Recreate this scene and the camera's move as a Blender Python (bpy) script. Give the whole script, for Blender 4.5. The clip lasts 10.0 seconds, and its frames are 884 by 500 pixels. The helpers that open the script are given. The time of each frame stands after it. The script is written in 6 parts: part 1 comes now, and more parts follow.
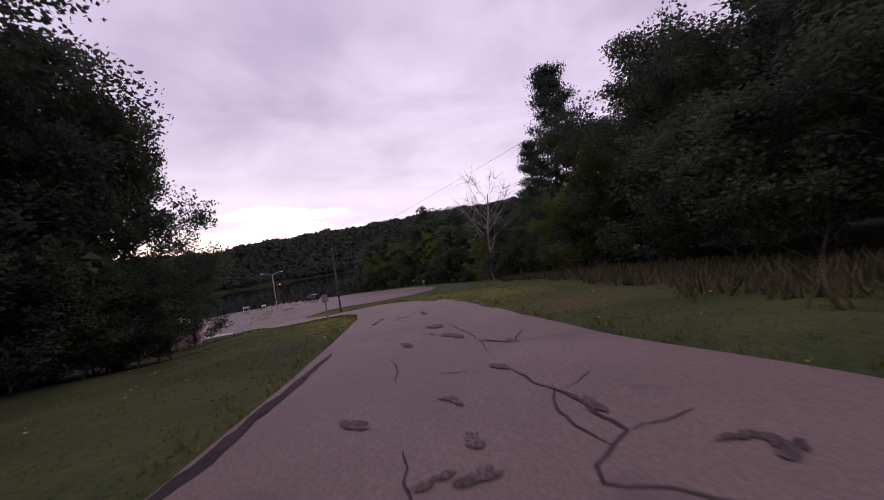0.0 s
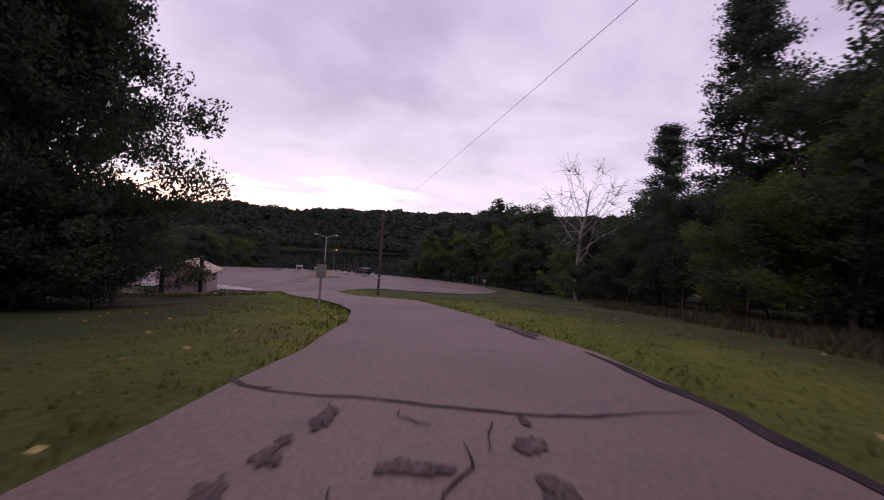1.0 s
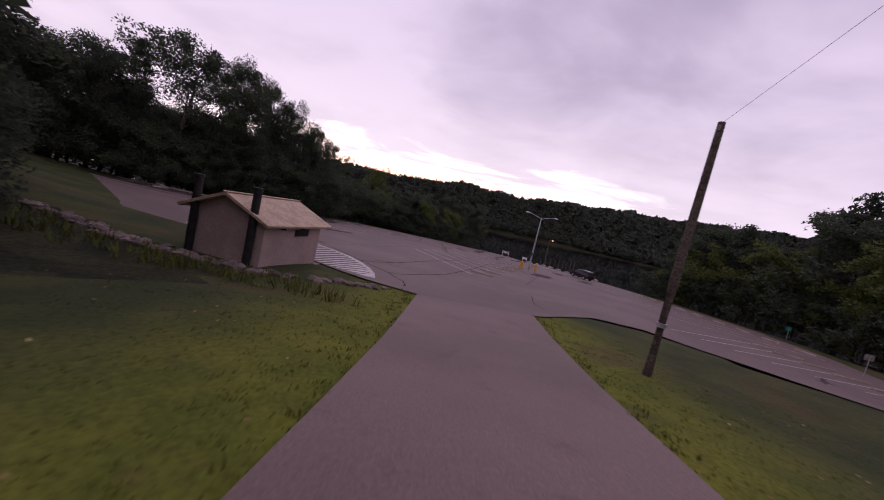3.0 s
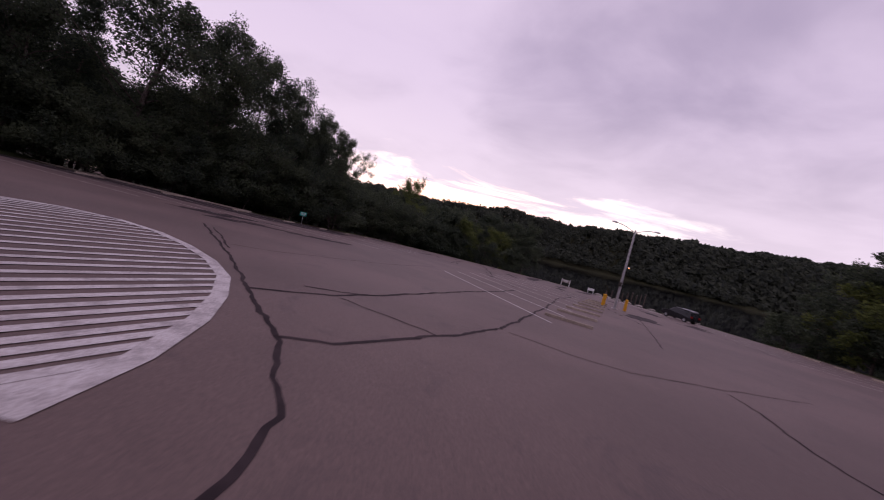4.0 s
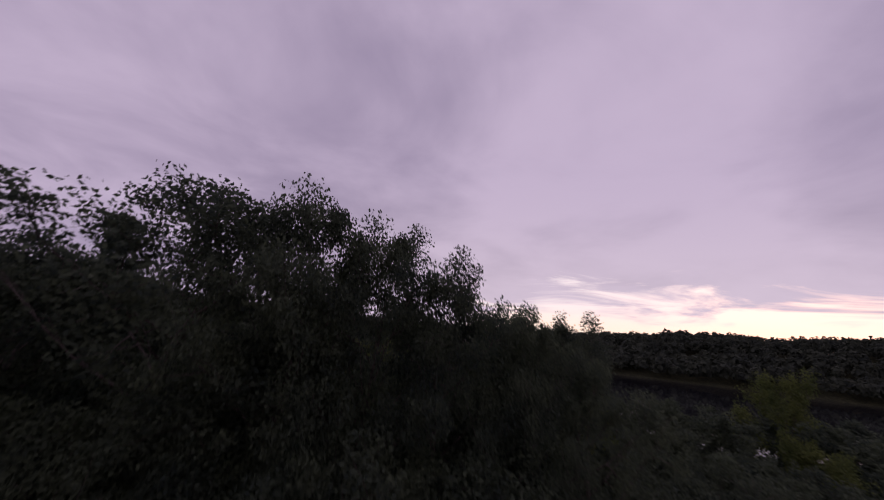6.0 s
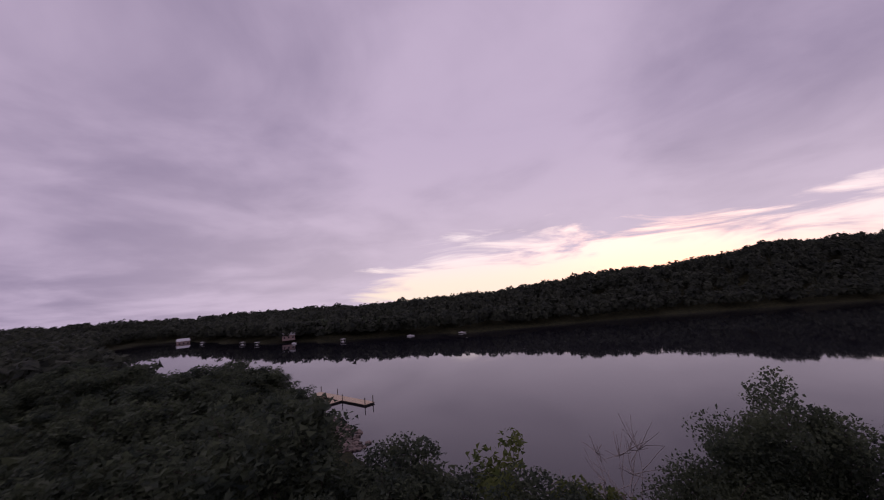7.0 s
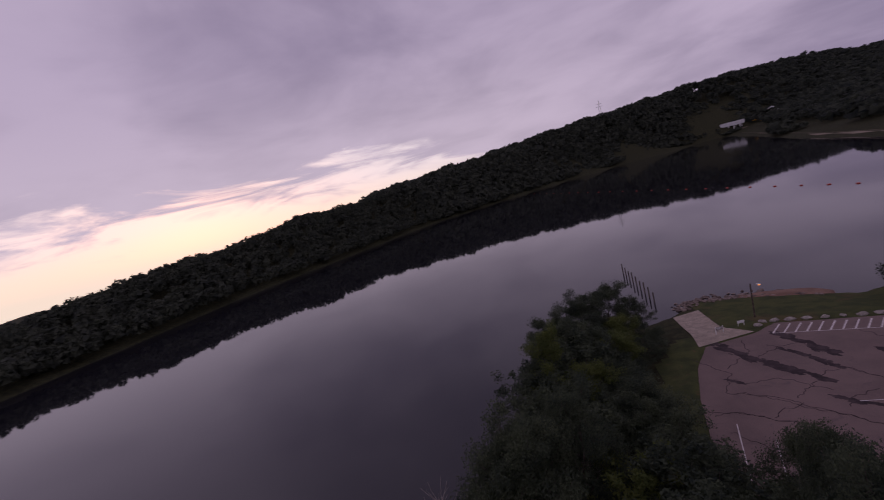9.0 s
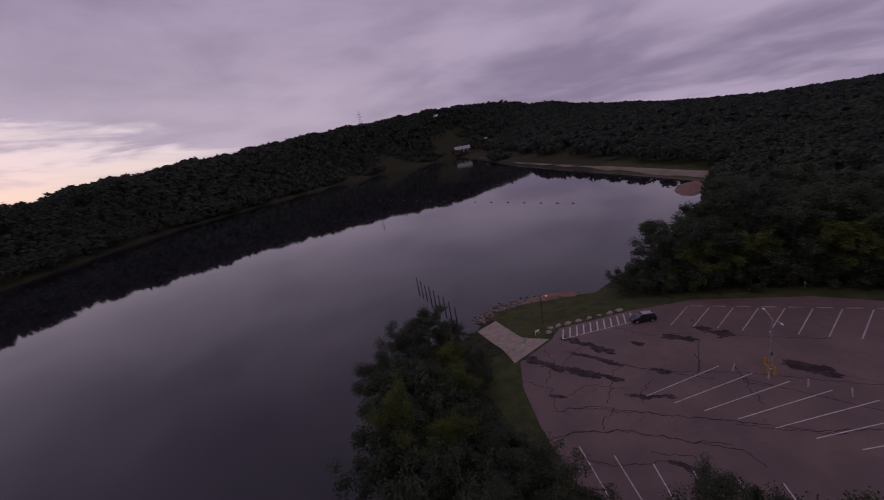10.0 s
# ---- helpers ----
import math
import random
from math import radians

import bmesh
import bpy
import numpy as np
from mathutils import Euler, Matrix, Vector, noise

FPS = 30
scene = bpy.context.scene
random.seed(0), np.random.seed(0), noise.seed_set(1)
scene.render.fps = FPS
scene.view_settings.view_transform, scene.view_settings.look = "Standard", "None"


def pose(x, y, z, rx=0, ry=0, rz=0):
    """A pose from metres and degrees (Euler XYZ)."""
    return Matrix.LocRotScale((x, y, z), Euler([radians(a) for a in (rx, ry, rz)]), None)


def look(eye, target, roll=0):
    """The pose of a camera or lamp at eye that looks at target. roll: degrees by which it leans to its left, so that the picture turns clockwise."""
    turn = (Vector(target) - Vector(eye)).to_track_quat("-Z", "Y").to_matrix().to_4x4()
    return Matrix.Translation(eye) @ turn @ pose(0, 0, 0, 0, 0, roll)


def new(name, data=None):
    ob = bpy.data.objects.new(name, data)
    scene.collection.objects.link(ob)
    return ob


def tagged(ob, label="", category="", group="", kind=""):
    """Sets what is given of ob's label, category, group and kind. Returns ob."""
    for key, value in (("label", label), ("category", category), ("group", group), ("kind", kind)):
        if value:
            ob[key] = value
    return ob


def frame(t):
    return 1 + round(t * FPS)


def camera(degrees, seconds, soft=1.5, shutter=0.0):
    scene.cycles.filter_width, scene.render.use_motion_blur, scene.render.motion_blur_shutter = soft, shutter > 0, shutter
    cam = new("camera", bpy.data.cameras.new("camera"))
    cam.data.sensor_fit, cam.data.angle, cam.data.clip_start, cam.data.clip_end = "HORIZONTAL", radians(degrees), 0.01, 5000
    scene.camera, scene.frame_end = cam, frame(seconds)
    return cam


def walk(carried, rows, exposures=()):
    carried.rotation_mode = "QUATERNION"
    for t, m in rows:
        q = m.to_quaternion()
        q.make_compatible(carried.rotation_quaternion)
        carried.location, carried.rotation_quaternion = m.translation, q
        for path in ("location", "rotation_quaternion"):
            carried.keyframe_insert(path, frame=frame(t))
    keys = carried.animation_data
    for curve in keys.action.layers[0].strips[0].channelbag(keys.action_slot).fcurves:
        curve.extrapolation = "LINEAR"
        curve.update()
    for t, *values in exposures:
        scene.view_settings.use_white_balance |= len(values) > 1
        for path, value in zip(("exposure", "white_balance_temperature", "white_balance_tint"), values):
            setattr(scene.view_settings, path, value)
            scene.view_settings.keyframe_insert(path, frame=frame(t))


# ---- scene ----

cam = camera(98.0, 10.0, 1.0, 0.14)
# seconds, place in metres, yaw to the left of +y, pitch up, lean to the left
PATH = [
    (0, 1.61, -3.08, 11.60, 2.48, 0.18, -8.47),
    (0.5, 0.77, 1.75, 11.18, 3.11, 0.30, -4.59),
    (1, -0.06, 7.48, 10.81, 11.98, 0.15, 4.04),
    (1.5, -1.07, 12.86, 10.62, 26.67, -1.95, 17.92),
    (2, -2.80, 17.74, 10.41, 35.41, -4.72, 20.79),
    (2.5, -5.88, 23.29, 10.06, 41.16, -5.36, 16.67),
    (2.7, -7.66, 25.38, 10.01, 41.61, -5.94, 14.32),
    (3.8, -19.41, 38.60, 7.95, 46.41, -3.15, 12.18),
    (4, -21.84, 40.84, 7.71, 50.03, -3.03, 13.83),
    (4.3, -25.79, 44.13, 7.36, 55.43, -2.09, 14.53),
    (4.5, -28.64, 45.99, 7.03, 58.96, -1.04, 12.85),
    (4.8, -32.89, 49.05, 7.30, 64.01, 2.39, 8.21),
    (5, -35.88, 51.14, 7.72, 69.26, 8.64, 8.29),
    (5.2, -38.91, 53.24, 8.05, 74.56, 13.33, 8.07),
    (5.3, -40.27, 54.20, 8.40, 77.20, 14.60, 8.60),
    (5.5, -42.96, 55.84, 9.84, 83.30, 16.20, 9.20),
    (5.7, -45.58, 57.17, 11.47, 90.00, 14.80, 8.60),
    (6, -51.20, 55.60, 17.20, 93.60, 11.60, 6.60),
    (6.5, -64.40, 47.60, 25.90, 88.40, 7.60, 2.60),
    (6.8, -72.40, 42.20, 26.60, 82.30, 6.60, -0.30),
    (7, -76.00, 39.78, 26.20, 77.55, 6.95, -4.05),
    (7.5, -78.17, 37.34, 27.67, 63.96, 5.02, -11.41),
    (8, -79.41, 31.69, 32.23, 48.33, 0.93, -14.39),
    (8.5, -81.43, 27.32, 37.57, 32.82, -4.07, -15.64),
    (9, -85.80, 31.98, 39.55, 17.56, -7.99, -14.91),
    (9.5, -90.50, 39.60, 42.70, 0.70, -12.20, -14.30),
    (10, -94.00, 46.60, 42.80, -16.50, -15.10, -10.40),
]


def heading(x, y, z, yaw, pitch, lean):
    a, b = radians(yaw), radians(pitch)
    way = Vector((-math.sin(a) * math.cos(b), math.cos(a) * math.cos(b), math.sin(b)))
    return look((x, y, z), Vector((x, y, z)) + way, lean)


walk(cam, [(t, heading(*row)) for t, *row in PATH],
     [(0, 0.40, 6380, 6), (2.5, 0.28, 6400, 8), (4.0, 0.12, 6450, 11), (5.0, -0.08, 6420, 11), (5.7, -0.34, 6380, 12), (7.0, -0.42, 6350, 15), (8.5, -0.5, 6300, 15), (10.0, -0.76, 6250, 15)])

# ---- sky and sun ----
SUN_YAW = 48.0
world = bpy.data.worlds.new("dusk_sky")
scene.world = world
world.use_nodes = True


class Nodes:
    """Short hand for a node tree."""

    def __init__(self, tree):
        self.t = tree
        tree.nodes.clear()

    def add(self, kind, ins=(), **props):
        n = self.t.nodes.new(kind)
        for k, v in props.items():
            setattr(n, k, v)
        for k, v in dict(ins).items():
            if hasattr(v, "is_linked"):
                self.t.links.new(v, n.inputs[k])
            else:
                n.inputs[k].default_value = v
        return n

    def math(self, op, a, b=0.0, c=0.0):
        return self.add("ShaderNodeMath", {0: a, 1: b, 2: c}, operation=op).outputs[0]

    def remap(self, v, a, b, lo=0.0, hi=1.0, smooth=True):
        return self.add("ShaderNodeMapRange", {0: v, 1: a, 2: b, 3: lo, 4: hi}, interpolation_type="SMOOTHSTEP" if smooth else "LINEAR").outputs[0]

    def noise(self, vec, scale, detail=4.0, rough=0.5, dist=0.0):
        return self.add("ShaderNodeTexNoise", {"Vector": vec, "Scale": scale, "Detail": detail, "Roughness": rough, "Distortion": dist}).outputs["Fac"]

    def mix(self, f, a, b, kind="MIX"):
        n = self.add("ShaderNodeMix", data_type="RGBA", blend_type=kind)
        for i, v in ((0, f), (6, a), (7, b)):
            if hasattr(v, "is_linked"):
                self.t.links.new(v, n.inputs[i])
            else:
                n.inputs[i].default_value = v if i == 0 else (*v, 1.0)
        return n.outputs[2]


w = Nodes(world.node_tree)
sky = w.add("ShaderNodeTexSky", sky_type="NISHITA", sun_disc=False, sun_elevation=radians(1.0), sun_rotation=radians(-SUN_YAW), air_density=1.2, dust_density=2.5)
coord = w.add("ShaderNodeTexCoord").outputs["Generated"]
sep = w.add("ShaderNodeSeparateXYZ", {0: coord})
up = sep.outputs[2]
# cloud deck seen in perspective: the direction divided by its height
lift = w.math("ADD", w.math("MAXIMUM", up, 0.0), 0.16)
deck = w.add("ShaderNodeCombineXYZ", {0: w.math("DIVIDE", sep.outputs[0], lift), 1: w.math("DIVIDE", sep.outputs[1], lift), 2: 0.0}).outputs[0]
big = w.noise(deck, 0.42, 5.0, 0.5, 0.3)
fine = w.noise(deck, 1.3, 6.0, 0.54, 0.4)
billow = w.math("ADD", w.math("MULTIPLY", big, 0.65), w.math("MULTIPLY", fine, 0.35))
cloud = w.mix(w.remap(billow, 0.37, 0.61), (0.41, 0.335, 0.48), (0.72, 0.59, 0.765))
sx, sy = -math.sin(radians(SUN_YAW)), math.cos(radians(SUN_YAW))
toward = w.math("ADD", w.math("MULTIPLY", sep.outputs[0], sx), w.math("MULTIPLY", sep.outputs[1], sy))
# the deck thins towards the set sun, low over the far shore, in streaks along the horizon
across = w.math("ADD", w.math("MULTIPLY", sep.outputs[0], sy), w.math("MULTIPLY", sep.outputs[1], -sx))
bands = w.add("ShaderNodeCombineXYZ", {0: w.math("MULTIPLY", across, 3.0), 1: w.math("MULTIPLY", up, 17.0), 2: 0.0}).outputs[0]
streak = w.noise(bands, 1.25, 7.0, 0.62, 0.7)
broad = w.math("MULTIPLY", w.remap(toward, 0.1, 0.98), w.remap(up, 0.02, 0.42, 1.0, 0.0))
glow = w.math("MULTIPLY", w.remap(toward, 0.56, 0.94), w.remap(up, 0.0, 0.30, 1.0, 0.0))
gap = w.remap(w.math("ADD", w.math("MULTIPLY", glow, 0.70), w.math("MULTIPLY", streak, 1.0)), 0.86, 1.09)
warm = w.mix(w.remap(up, 0.01, 0.10), (1.40, 1.16, 0.92), (1.18, 1.04, 1.10))
lit = w.mix(broad, cloud, w.mix(0.68, cloud, (0.97, 0.81, 0.90)))
clear = w.mix(0.10, warm, sky.outputs[0], "ADD")
both = w.mix(w.math("MULTIPLY", gap, 0.95), lit, clear)
w.add("ShaderNodeOutputWorld", {0: w.add("ShaderNodeBackground", {0: both, 1: 1.0}).outputs[0]})

sun = new("evening_sun", bpy.data.lights.new("evening_sun", "SUN"))
sun.data.energy, sun.data.angle, sun.data.color = 0.5, radians(10), (1.0, 0.80, 0.55)
sun.matrix_world = look((-math.sin(radians(SUN_YAW)) * 300, math.cos(radians(SUN_YAW)) * 300, 300 * math.tan(radians(-1.5))), (0, 0, 0))


# ---- materials ----
def material(name, build, rough=0.8, bump=None, metal=0.0, spec=0.3):
    m = bpy.data.materials.new(name)
    m.use_nodes = True
    n = Nodes(m.node_tree)
    pos = n.add("ShaderNodeNewGeometry").outputs["Position"]
    colour = build(n, pos)
    bsdf = n.add("ShaderNodeBsdfPrincipled", {"Metallic": metal, "Specular IOR Level": spec})
    if hasattr(colour, "is_linked"):
        m.node_tree.links.new(colour, bsdf.inputs["Base Color"])
    else:
        bsdf.inputs["Base Color"].default_value = (*colour, 1)
    r = rough(n, pos) if callable(rough) else rough
    if hasattr(r, "is_linked"):
        m.node_tree.links.new(r, bsdf.inputs["Roughness"])
    else:
        bsdf.inputs["Roughness"].default_value = r
    if bump:
        h = n.add("ShaderNodeBump", {"Strength": bump[0], "Distance": bump[1], "Height": bump[2](n, pos)})
        m.node_tree.links.new(h.outputs[0], bsdf.inputs["Normal"])
    n.add("ShaderNodeOutputMaterial", {0: bsdf.outputs[0]})
    return m


def two_tone(a, b, scale, lo=0.35, hi=0.65, grain=0.0, gscale=30.0):
    def build(n, pos):
        f = n.remap(n.noise(pos, scale, 5.0, 0.6), lo, hi)
        c = n.mix(f, a, b)
        if grain:
            c = n.mix(grain, c, n.mix(n.remap(n.noise(pos, gscale, 3.0, 0.7), 0.3, 0.7), (0, 0, 0), (1, 1, 1)), "OVERLAY")
        return c
    return build


def random_tone(a, b, scale=0.0):
    def build(n, pos):
        f = n.add("ShaderNodeObjectInfo").outputs["Random"]
        return n.mix(f, a, b)
    return build


def asphalt_colour(n, pos):
    base = n.mix(n.remap(n.noise(pos, 0.16, 4.0, 0.6), 0.3, 0.7), (0.160, 0.110, 0.098), (0.220, 0.153, 0.136))
    stone = n.remap(n.noise(pos, 26.0, 3.0, 0.8), 0.35, 0.75)
    base = n.mix(0.28, base, n.mix(stone, (0.05, 0.045, 0.045), (0.9, 0.85, 0.85)), "OVERLAY")
    streak = n.remap(n.noise(pos, 0.6, 6.0, 0.62, 1.2), 0.58, 0.70)
    return n.mix(n.math("MULTIPLY", streak, 0.35), base, (0.07, 0.052, 0.056))


def grass_colour(n, pos):
    a = n.mix(n.remap(n.noise(pos, 0.35, 5.0, 0.6), 0.35, 0.65), (0.040, 0.050, 0.022), (0.066, 0.074, 0.028))
    lush = n.add("ShaderNodeAttribute", attribute_name="lush").outputs["Fac"]
    a = n.mix(lush, a, n.mix(n.remap(n.noise(pos, 0.8, 4.0, 0.6), 0.3, 0.7), (0.092, 0.112, 0.018), (0.150, 0.155, 0.024)))
    dry = n.remap(n.noise(pos, 0.13, 4.0, 0.6, 0.5), 0.56, 0.72)
    a = n.mix(n.math("MULTIPLY", dry, 0.55), a, (0.105, 0.070, 0.042))
    bare = n.remap(n.noise(pos, 0.55, 4.0, 0.65, 0.4), 0.60, 0.74)
    a = n.mix(n.math("MULTIPLY", bare, 0.5), a, (0.120, 0.064, 0.040))
    g = n.remap(n.noise(pos, 11.0, 5.0, 0.75), 0.3, 0.7)
    return n.mix(0.4, a, n.mix(g, (0.15, 0.15, 0.15), (0.9, 0.9, 0.85)), "OVERLAY")


def wind(n, pos):
    """Where the breeze roughens the lake: towards the dam, in broad patches."""
    y = n.add("ShaderNodeSeparateXYZ", {0: pos}).outputs[1]
    return n.math("MULTIPLY", n.remap(y, 260.0, 620.0, 0.06, 1.0), n.remap(n.noise(pos, 0.012, 3.0, 0.5), 0.3, 0.65, 0.55, 1.0))


def water_bump(n, pos):
    p = n.add("ShaderNodeMapping", {0: pos, 3: (0.45, 0.45, 1.0)}).outputs[0]
    ripple = n.math("MULTIPLY", n.noise(p, 2.4, 4.0, 0.6), n.math("MULTIPLY", wind(n, pos), 0.5))
    return n.math("ADD", n.math("ADD", n.math("MULTIPLY", n.noise(p, 0.9, 3.0, 0.5), 0.6), ripple), n.math("MULTIPLY", n.noise(p, 0.08, 2.0, 0.5), 3.0))


M_ASPHALT = material("weathered_asphalt", asphalt_colour, 0.68, (0.5, 0.012, lambda n, p: n.noise(p, 40.0, 4.0, 0.7)), spec=0.45)
def lot_colour(n, pos):
    return n.mix(1.0, asphalt_colour(n, pos), (0.79, 0.78, 0.78), "MULTIPLY")


M_LOT = material("old_lot_asphalt", lot_colour, 0.66, (0.5, 0.012, lambda n, p: n.noise(p, 40.0, 4.0, 0.7)), spec=0.45)
M_GRASS = material("mown_grass", grass_colour, 0.95, (0.5, 0.03, lambda n, p: n.noise(p, 14.0, 5.0, 0.7)), spec=0.1)
M_FLOOR = material("leaf_litter", two_tone((0.022, 0.025, 0.014), (0.046, 0.046, 0.022), 0.5, 0.35, 0.65, 0.4, 6.0), 0.95, (0.8, 0.08, lambda n, p: n.noise(p, 6.0, 4.0, 0.7)), spec=0.1)
M_PAINT = material("worn_white_paint", two_tone((0.62, 0.58, 0.56), (0.40, 0.36, 0.35), 2.2, 0.4, 0.7, 0.3), 0.75)
M_TAR = material("crack_sealer", two_tone((0.03, 0.022, 0.024), (0.055, 0.040, 0.042), 1.5), 0.85, spec=0.12)
M_WATER = material("lake_water", lambda n, p: (0.012, 0.012, 0.016), lambda n, p: n.remap(wind(n, p), 0.0, 1.0, 0.03, 0.07), (0.10, 0.05, water_bump), spec=0.5)
M_CRACK = material("open_crack", two_tone((0.040, 0.031, 0.032), (0.085, 0.062, 0.062), 5.0), 0.9, spec=0.1)
M_BARK = material("bark", two_tone((0.05, 0.04, 0.035), (0.13, 0.105, 0.09), 3.0, 0.35, 0.65, 0.5, 18.0), 0.95, (0.8, 0.03, lambda n, p: n.noise(p, 12.0, 5.0, 0.7)))
M_DEADWOOD = material("dead_wood", two_tone((0.22, 0.19, 0.17), (0.34, 0.30, 0.27), 3.0), 0.9)
M_CONCRETE = material("concrete", two_tone((0.24, 0.20, 0.16), (0.36, 0.30, 0.24), 0.9, 0.3, 0.7, 0.35, 22.0), 0.85, (0.4, 0.01, lambda n, p: n.noise(p, 30.0, 4.0, 0.7)))


def leaf_material(name, dark, light, clump=0.5):
    """Leaves that differ one from another, clump from clump and tree from tree."""
    def build(n, pos):
        isl = n.add("ShaderNodeNewGeometry").outputs["Random Per Island"]
        own = n.add("ShaderNodeObjectInfo").outputs["Random"]
        f = n.math("ADD", n.math("MULTIPLY", isl, 0.42), n.math("MULTIPLY", n.remap(n.noise(pos, clump, 3.0), 0.3, 0.7), 0.38))
        return n.mix(n.math("ADD", f, n.math("MULTIPLY", own, 0.2)), dark, light)
    m = material(name, build, 0.72, spec=0.18)
    t = m.node_tree
    bs = next(x for x in t.nodes if x.type == "BSDF_PRINCIPLED")
    out = next(x for x in t.nodes if x.type == "OUTPUT_MATERIAL")
    tr = t.nodes.new("ShaderNodeBsdfTranslucent")
    t.links.new(bs.inputs["Base Color"].links[0].from_socket, tr.inputs["Color"])
    mx = t.nodes.new("ShaderNodeMixShader")
    mx.inputs[0].default_value = 0.45
    t.links.new(bs.outputs[0], mx.inputs[1])
    t.links.new(tr.outputs[0], mx.inputs[2])
    t.links.new(mx.outputs[0], out.inputs[0])
    return m


# blue in the broad and distant leaf tones paints in haze and bluish shade
M_LEAF = leaf_material("broad_leaves", (0.028, 0.042, 0.038), (0.118, 0.142, 0.076))
M_LEAF_LIGHT = leaf_material("light_leaves", (0.060, 0.090, 0.030), (0.185, 0.205, 0.058))
M_NEEDLE = leaf_material("pine_needles", (0.028, 0.046, 0.040), (0.088, 0.112, 0.068))
M_FAR_LEAF = leaf_material("distant_canopy", (0.022, 0.030, 0.030), (0.090, 0.102, 0.066), 0.11)


# ---- mesh helpers ----
def mesh_of(name, verts, faces, mats=(), smooth=False):
    me = bpy.data.meshes.new(name)
    me.from_pydata([tuple(v) for v in verts], [], [tuple(f) for f in faces])
    for m in mats:
        me.materials.append(m)
    if smooth:
        me.shade_smooth()
    me.update()
    return me


def part(name, bm, mat, parent=None, label=""):
    me = bpy.data.meshes.new(name)
    bm.to_mesh(me)
    bm.free()
    me.materials.append(mat)
    ob = new(name, me)
    if parent:
        ob.parent = parent
    if label:
        ob["label"] = label
    return ob


def empty(name, at, turn=0.0):
    ob = new(name)
    ob.matrix_world = pose(*at, 0, 0, turn)
    return ob


def box(bm, sx, sy, sz, at=(0, 0, 0), turn=None, bevel=0.0):
    made = bmesh.ops.create_cube(bm, size=1.0)["verts"]
    m = Matrix.Translation(at) @ (turn or Matrix.Identity(4)) @ Matrix.Diagonal((sx, sy, sz, 1))
    bmesh.ops.transform(bm, matrix=m, verts=made)
    if bevel:
        edges = list({e for v in made for e in v.link_edges})
        bmesh.ops.bevel(bm, geom=edges, offset=bevel, segments=2, affect="EDGES")


def tube(bm, pts, radii, sides=8, cap=True):
    """A round bar through pts."""
    rings = []
    pts = [Vector(p) for p in pts]
    for i, p in enumerate(pts):
        way = (pts[min(i + 1, len(pts) - 1)] - pts[max(i - 1, 0)]).normalized()
        q = way.to_track_quat("Z", "Y")
        r = radii[i] if hasattr(radii, "__len__") else radii
        rings.append([bm.verts.new(p + q @ Vector((r * math.cos(k * 2 * math.pi / sides), r * math.sin(k * 2 * math.pi / sides), 0))) for k in range(sides)])
    for a, b in zip(rings, rings[1:]):
        for k in range(sides):
            bm.faces.new((a[k], a[(k + 1) % sides], b[(k + 1) % sides], b[k]))
    if cap:
        bm.faces.new(rings[-1])
        bm.faces.new(rings[0][::-1])


# ---- plan ----
SHORE = [(107, 204), (75, 180), (38, 152), (2, 136), (-33, 123), (-46, 129), (-60, 131), (-66, 124), (-75, 119), (-88, 109), (-93, 96), (-97, 80),
         (-101, 70), (-107, 60), (-117, 51), (-134, 43), (-152, 37), (-165, 35), (-172, 32), (-180, 26), (-187, 19), (-188, 8), (-196, -8), (-225, -35), (-285, -80),
         (-400, -150), (-520, -190), (-530, -150), (-450, -80), (-400, -30), (-368, 25), (-358, 74), (-346, 108), (-342, 185), (-340, 263), (-331, 322), (-312, 390), (-292, 475), (-278, 555), (-252, 612), (-216, 665),
         (-150, 770), (-46, 900), (105, 1030), (240, 1085), (292, 1120), (320, 1080), (160, 500), (138, 380)]
LOT = [(-22.7, 40.9), (-25.0, 39.7), (-28.6, 38.8), (-31.6, 38.3), (-33.4, 36.6), (-37, 33), (-45, 28), (-57, 26), (-67.5, 29), (-66.8, 38), (-65.6, 45), (-65.0, 51),
       (-65.6, 56), (-68, 61), (-71.5, 66), (-74.6, 72), (-74.2, 79), (-72.6, 87), (-70.2, 95.5), (-66.7, 102.6), (-58.2, 105.6), (-54, 108.6), (-46.5, 107), (-39, 105.5), (-27, 101.0),
       (-13, 88.5), (-7.2, 78.5), (-3.5, 68), (-4.0, 58), (-6.0, 52.6), (-8.5, 53.4), (-12, 54.4), (-16.8, 55.2), (-19.2, 53.0), (-19.6, 46.2)]
ROAD_L = [(-0.9, -16), (-1.1, -6), (-1.2, 0), (-1.5, 3.4), (-2.0, 7.3), (-2.8, 12), (-3.7, 15.3), (-5.0, 18.2), (-7.2, 21.7), (-9.0, 24.2), (-10.0, 25.8), (-12.8, 29.4), (-17.1, 34.5), (-21.4, 39.4), (-22.7, 40.9)]
ROAD_R = [(8.5, -16), (6.2, -5), (4.8, 0.3), (3.8, 2.8), (2.9, 6.2), (1.9, 10.8), (1.1, 13.4), (-0.6, 16.6), (-3.2, 22), (-5.6, 27.6), (-9.5, 33.5), (-13.7, 38.6), (-19.6, 46.2)]


def step(a, b, x):
    t = np.clip((x - a) / (b - a), 0, 1)
    return t * t * (3 - 2 * t)


def grade(x, y):
    """The lot's slope and the rise of the road towards its start."""
    return 4.65 - 0.035 * (y - 60) + 0.018 * (x + 45) + 2.4 * step(-46, -4, 0.8 * x - 0.6 * y)


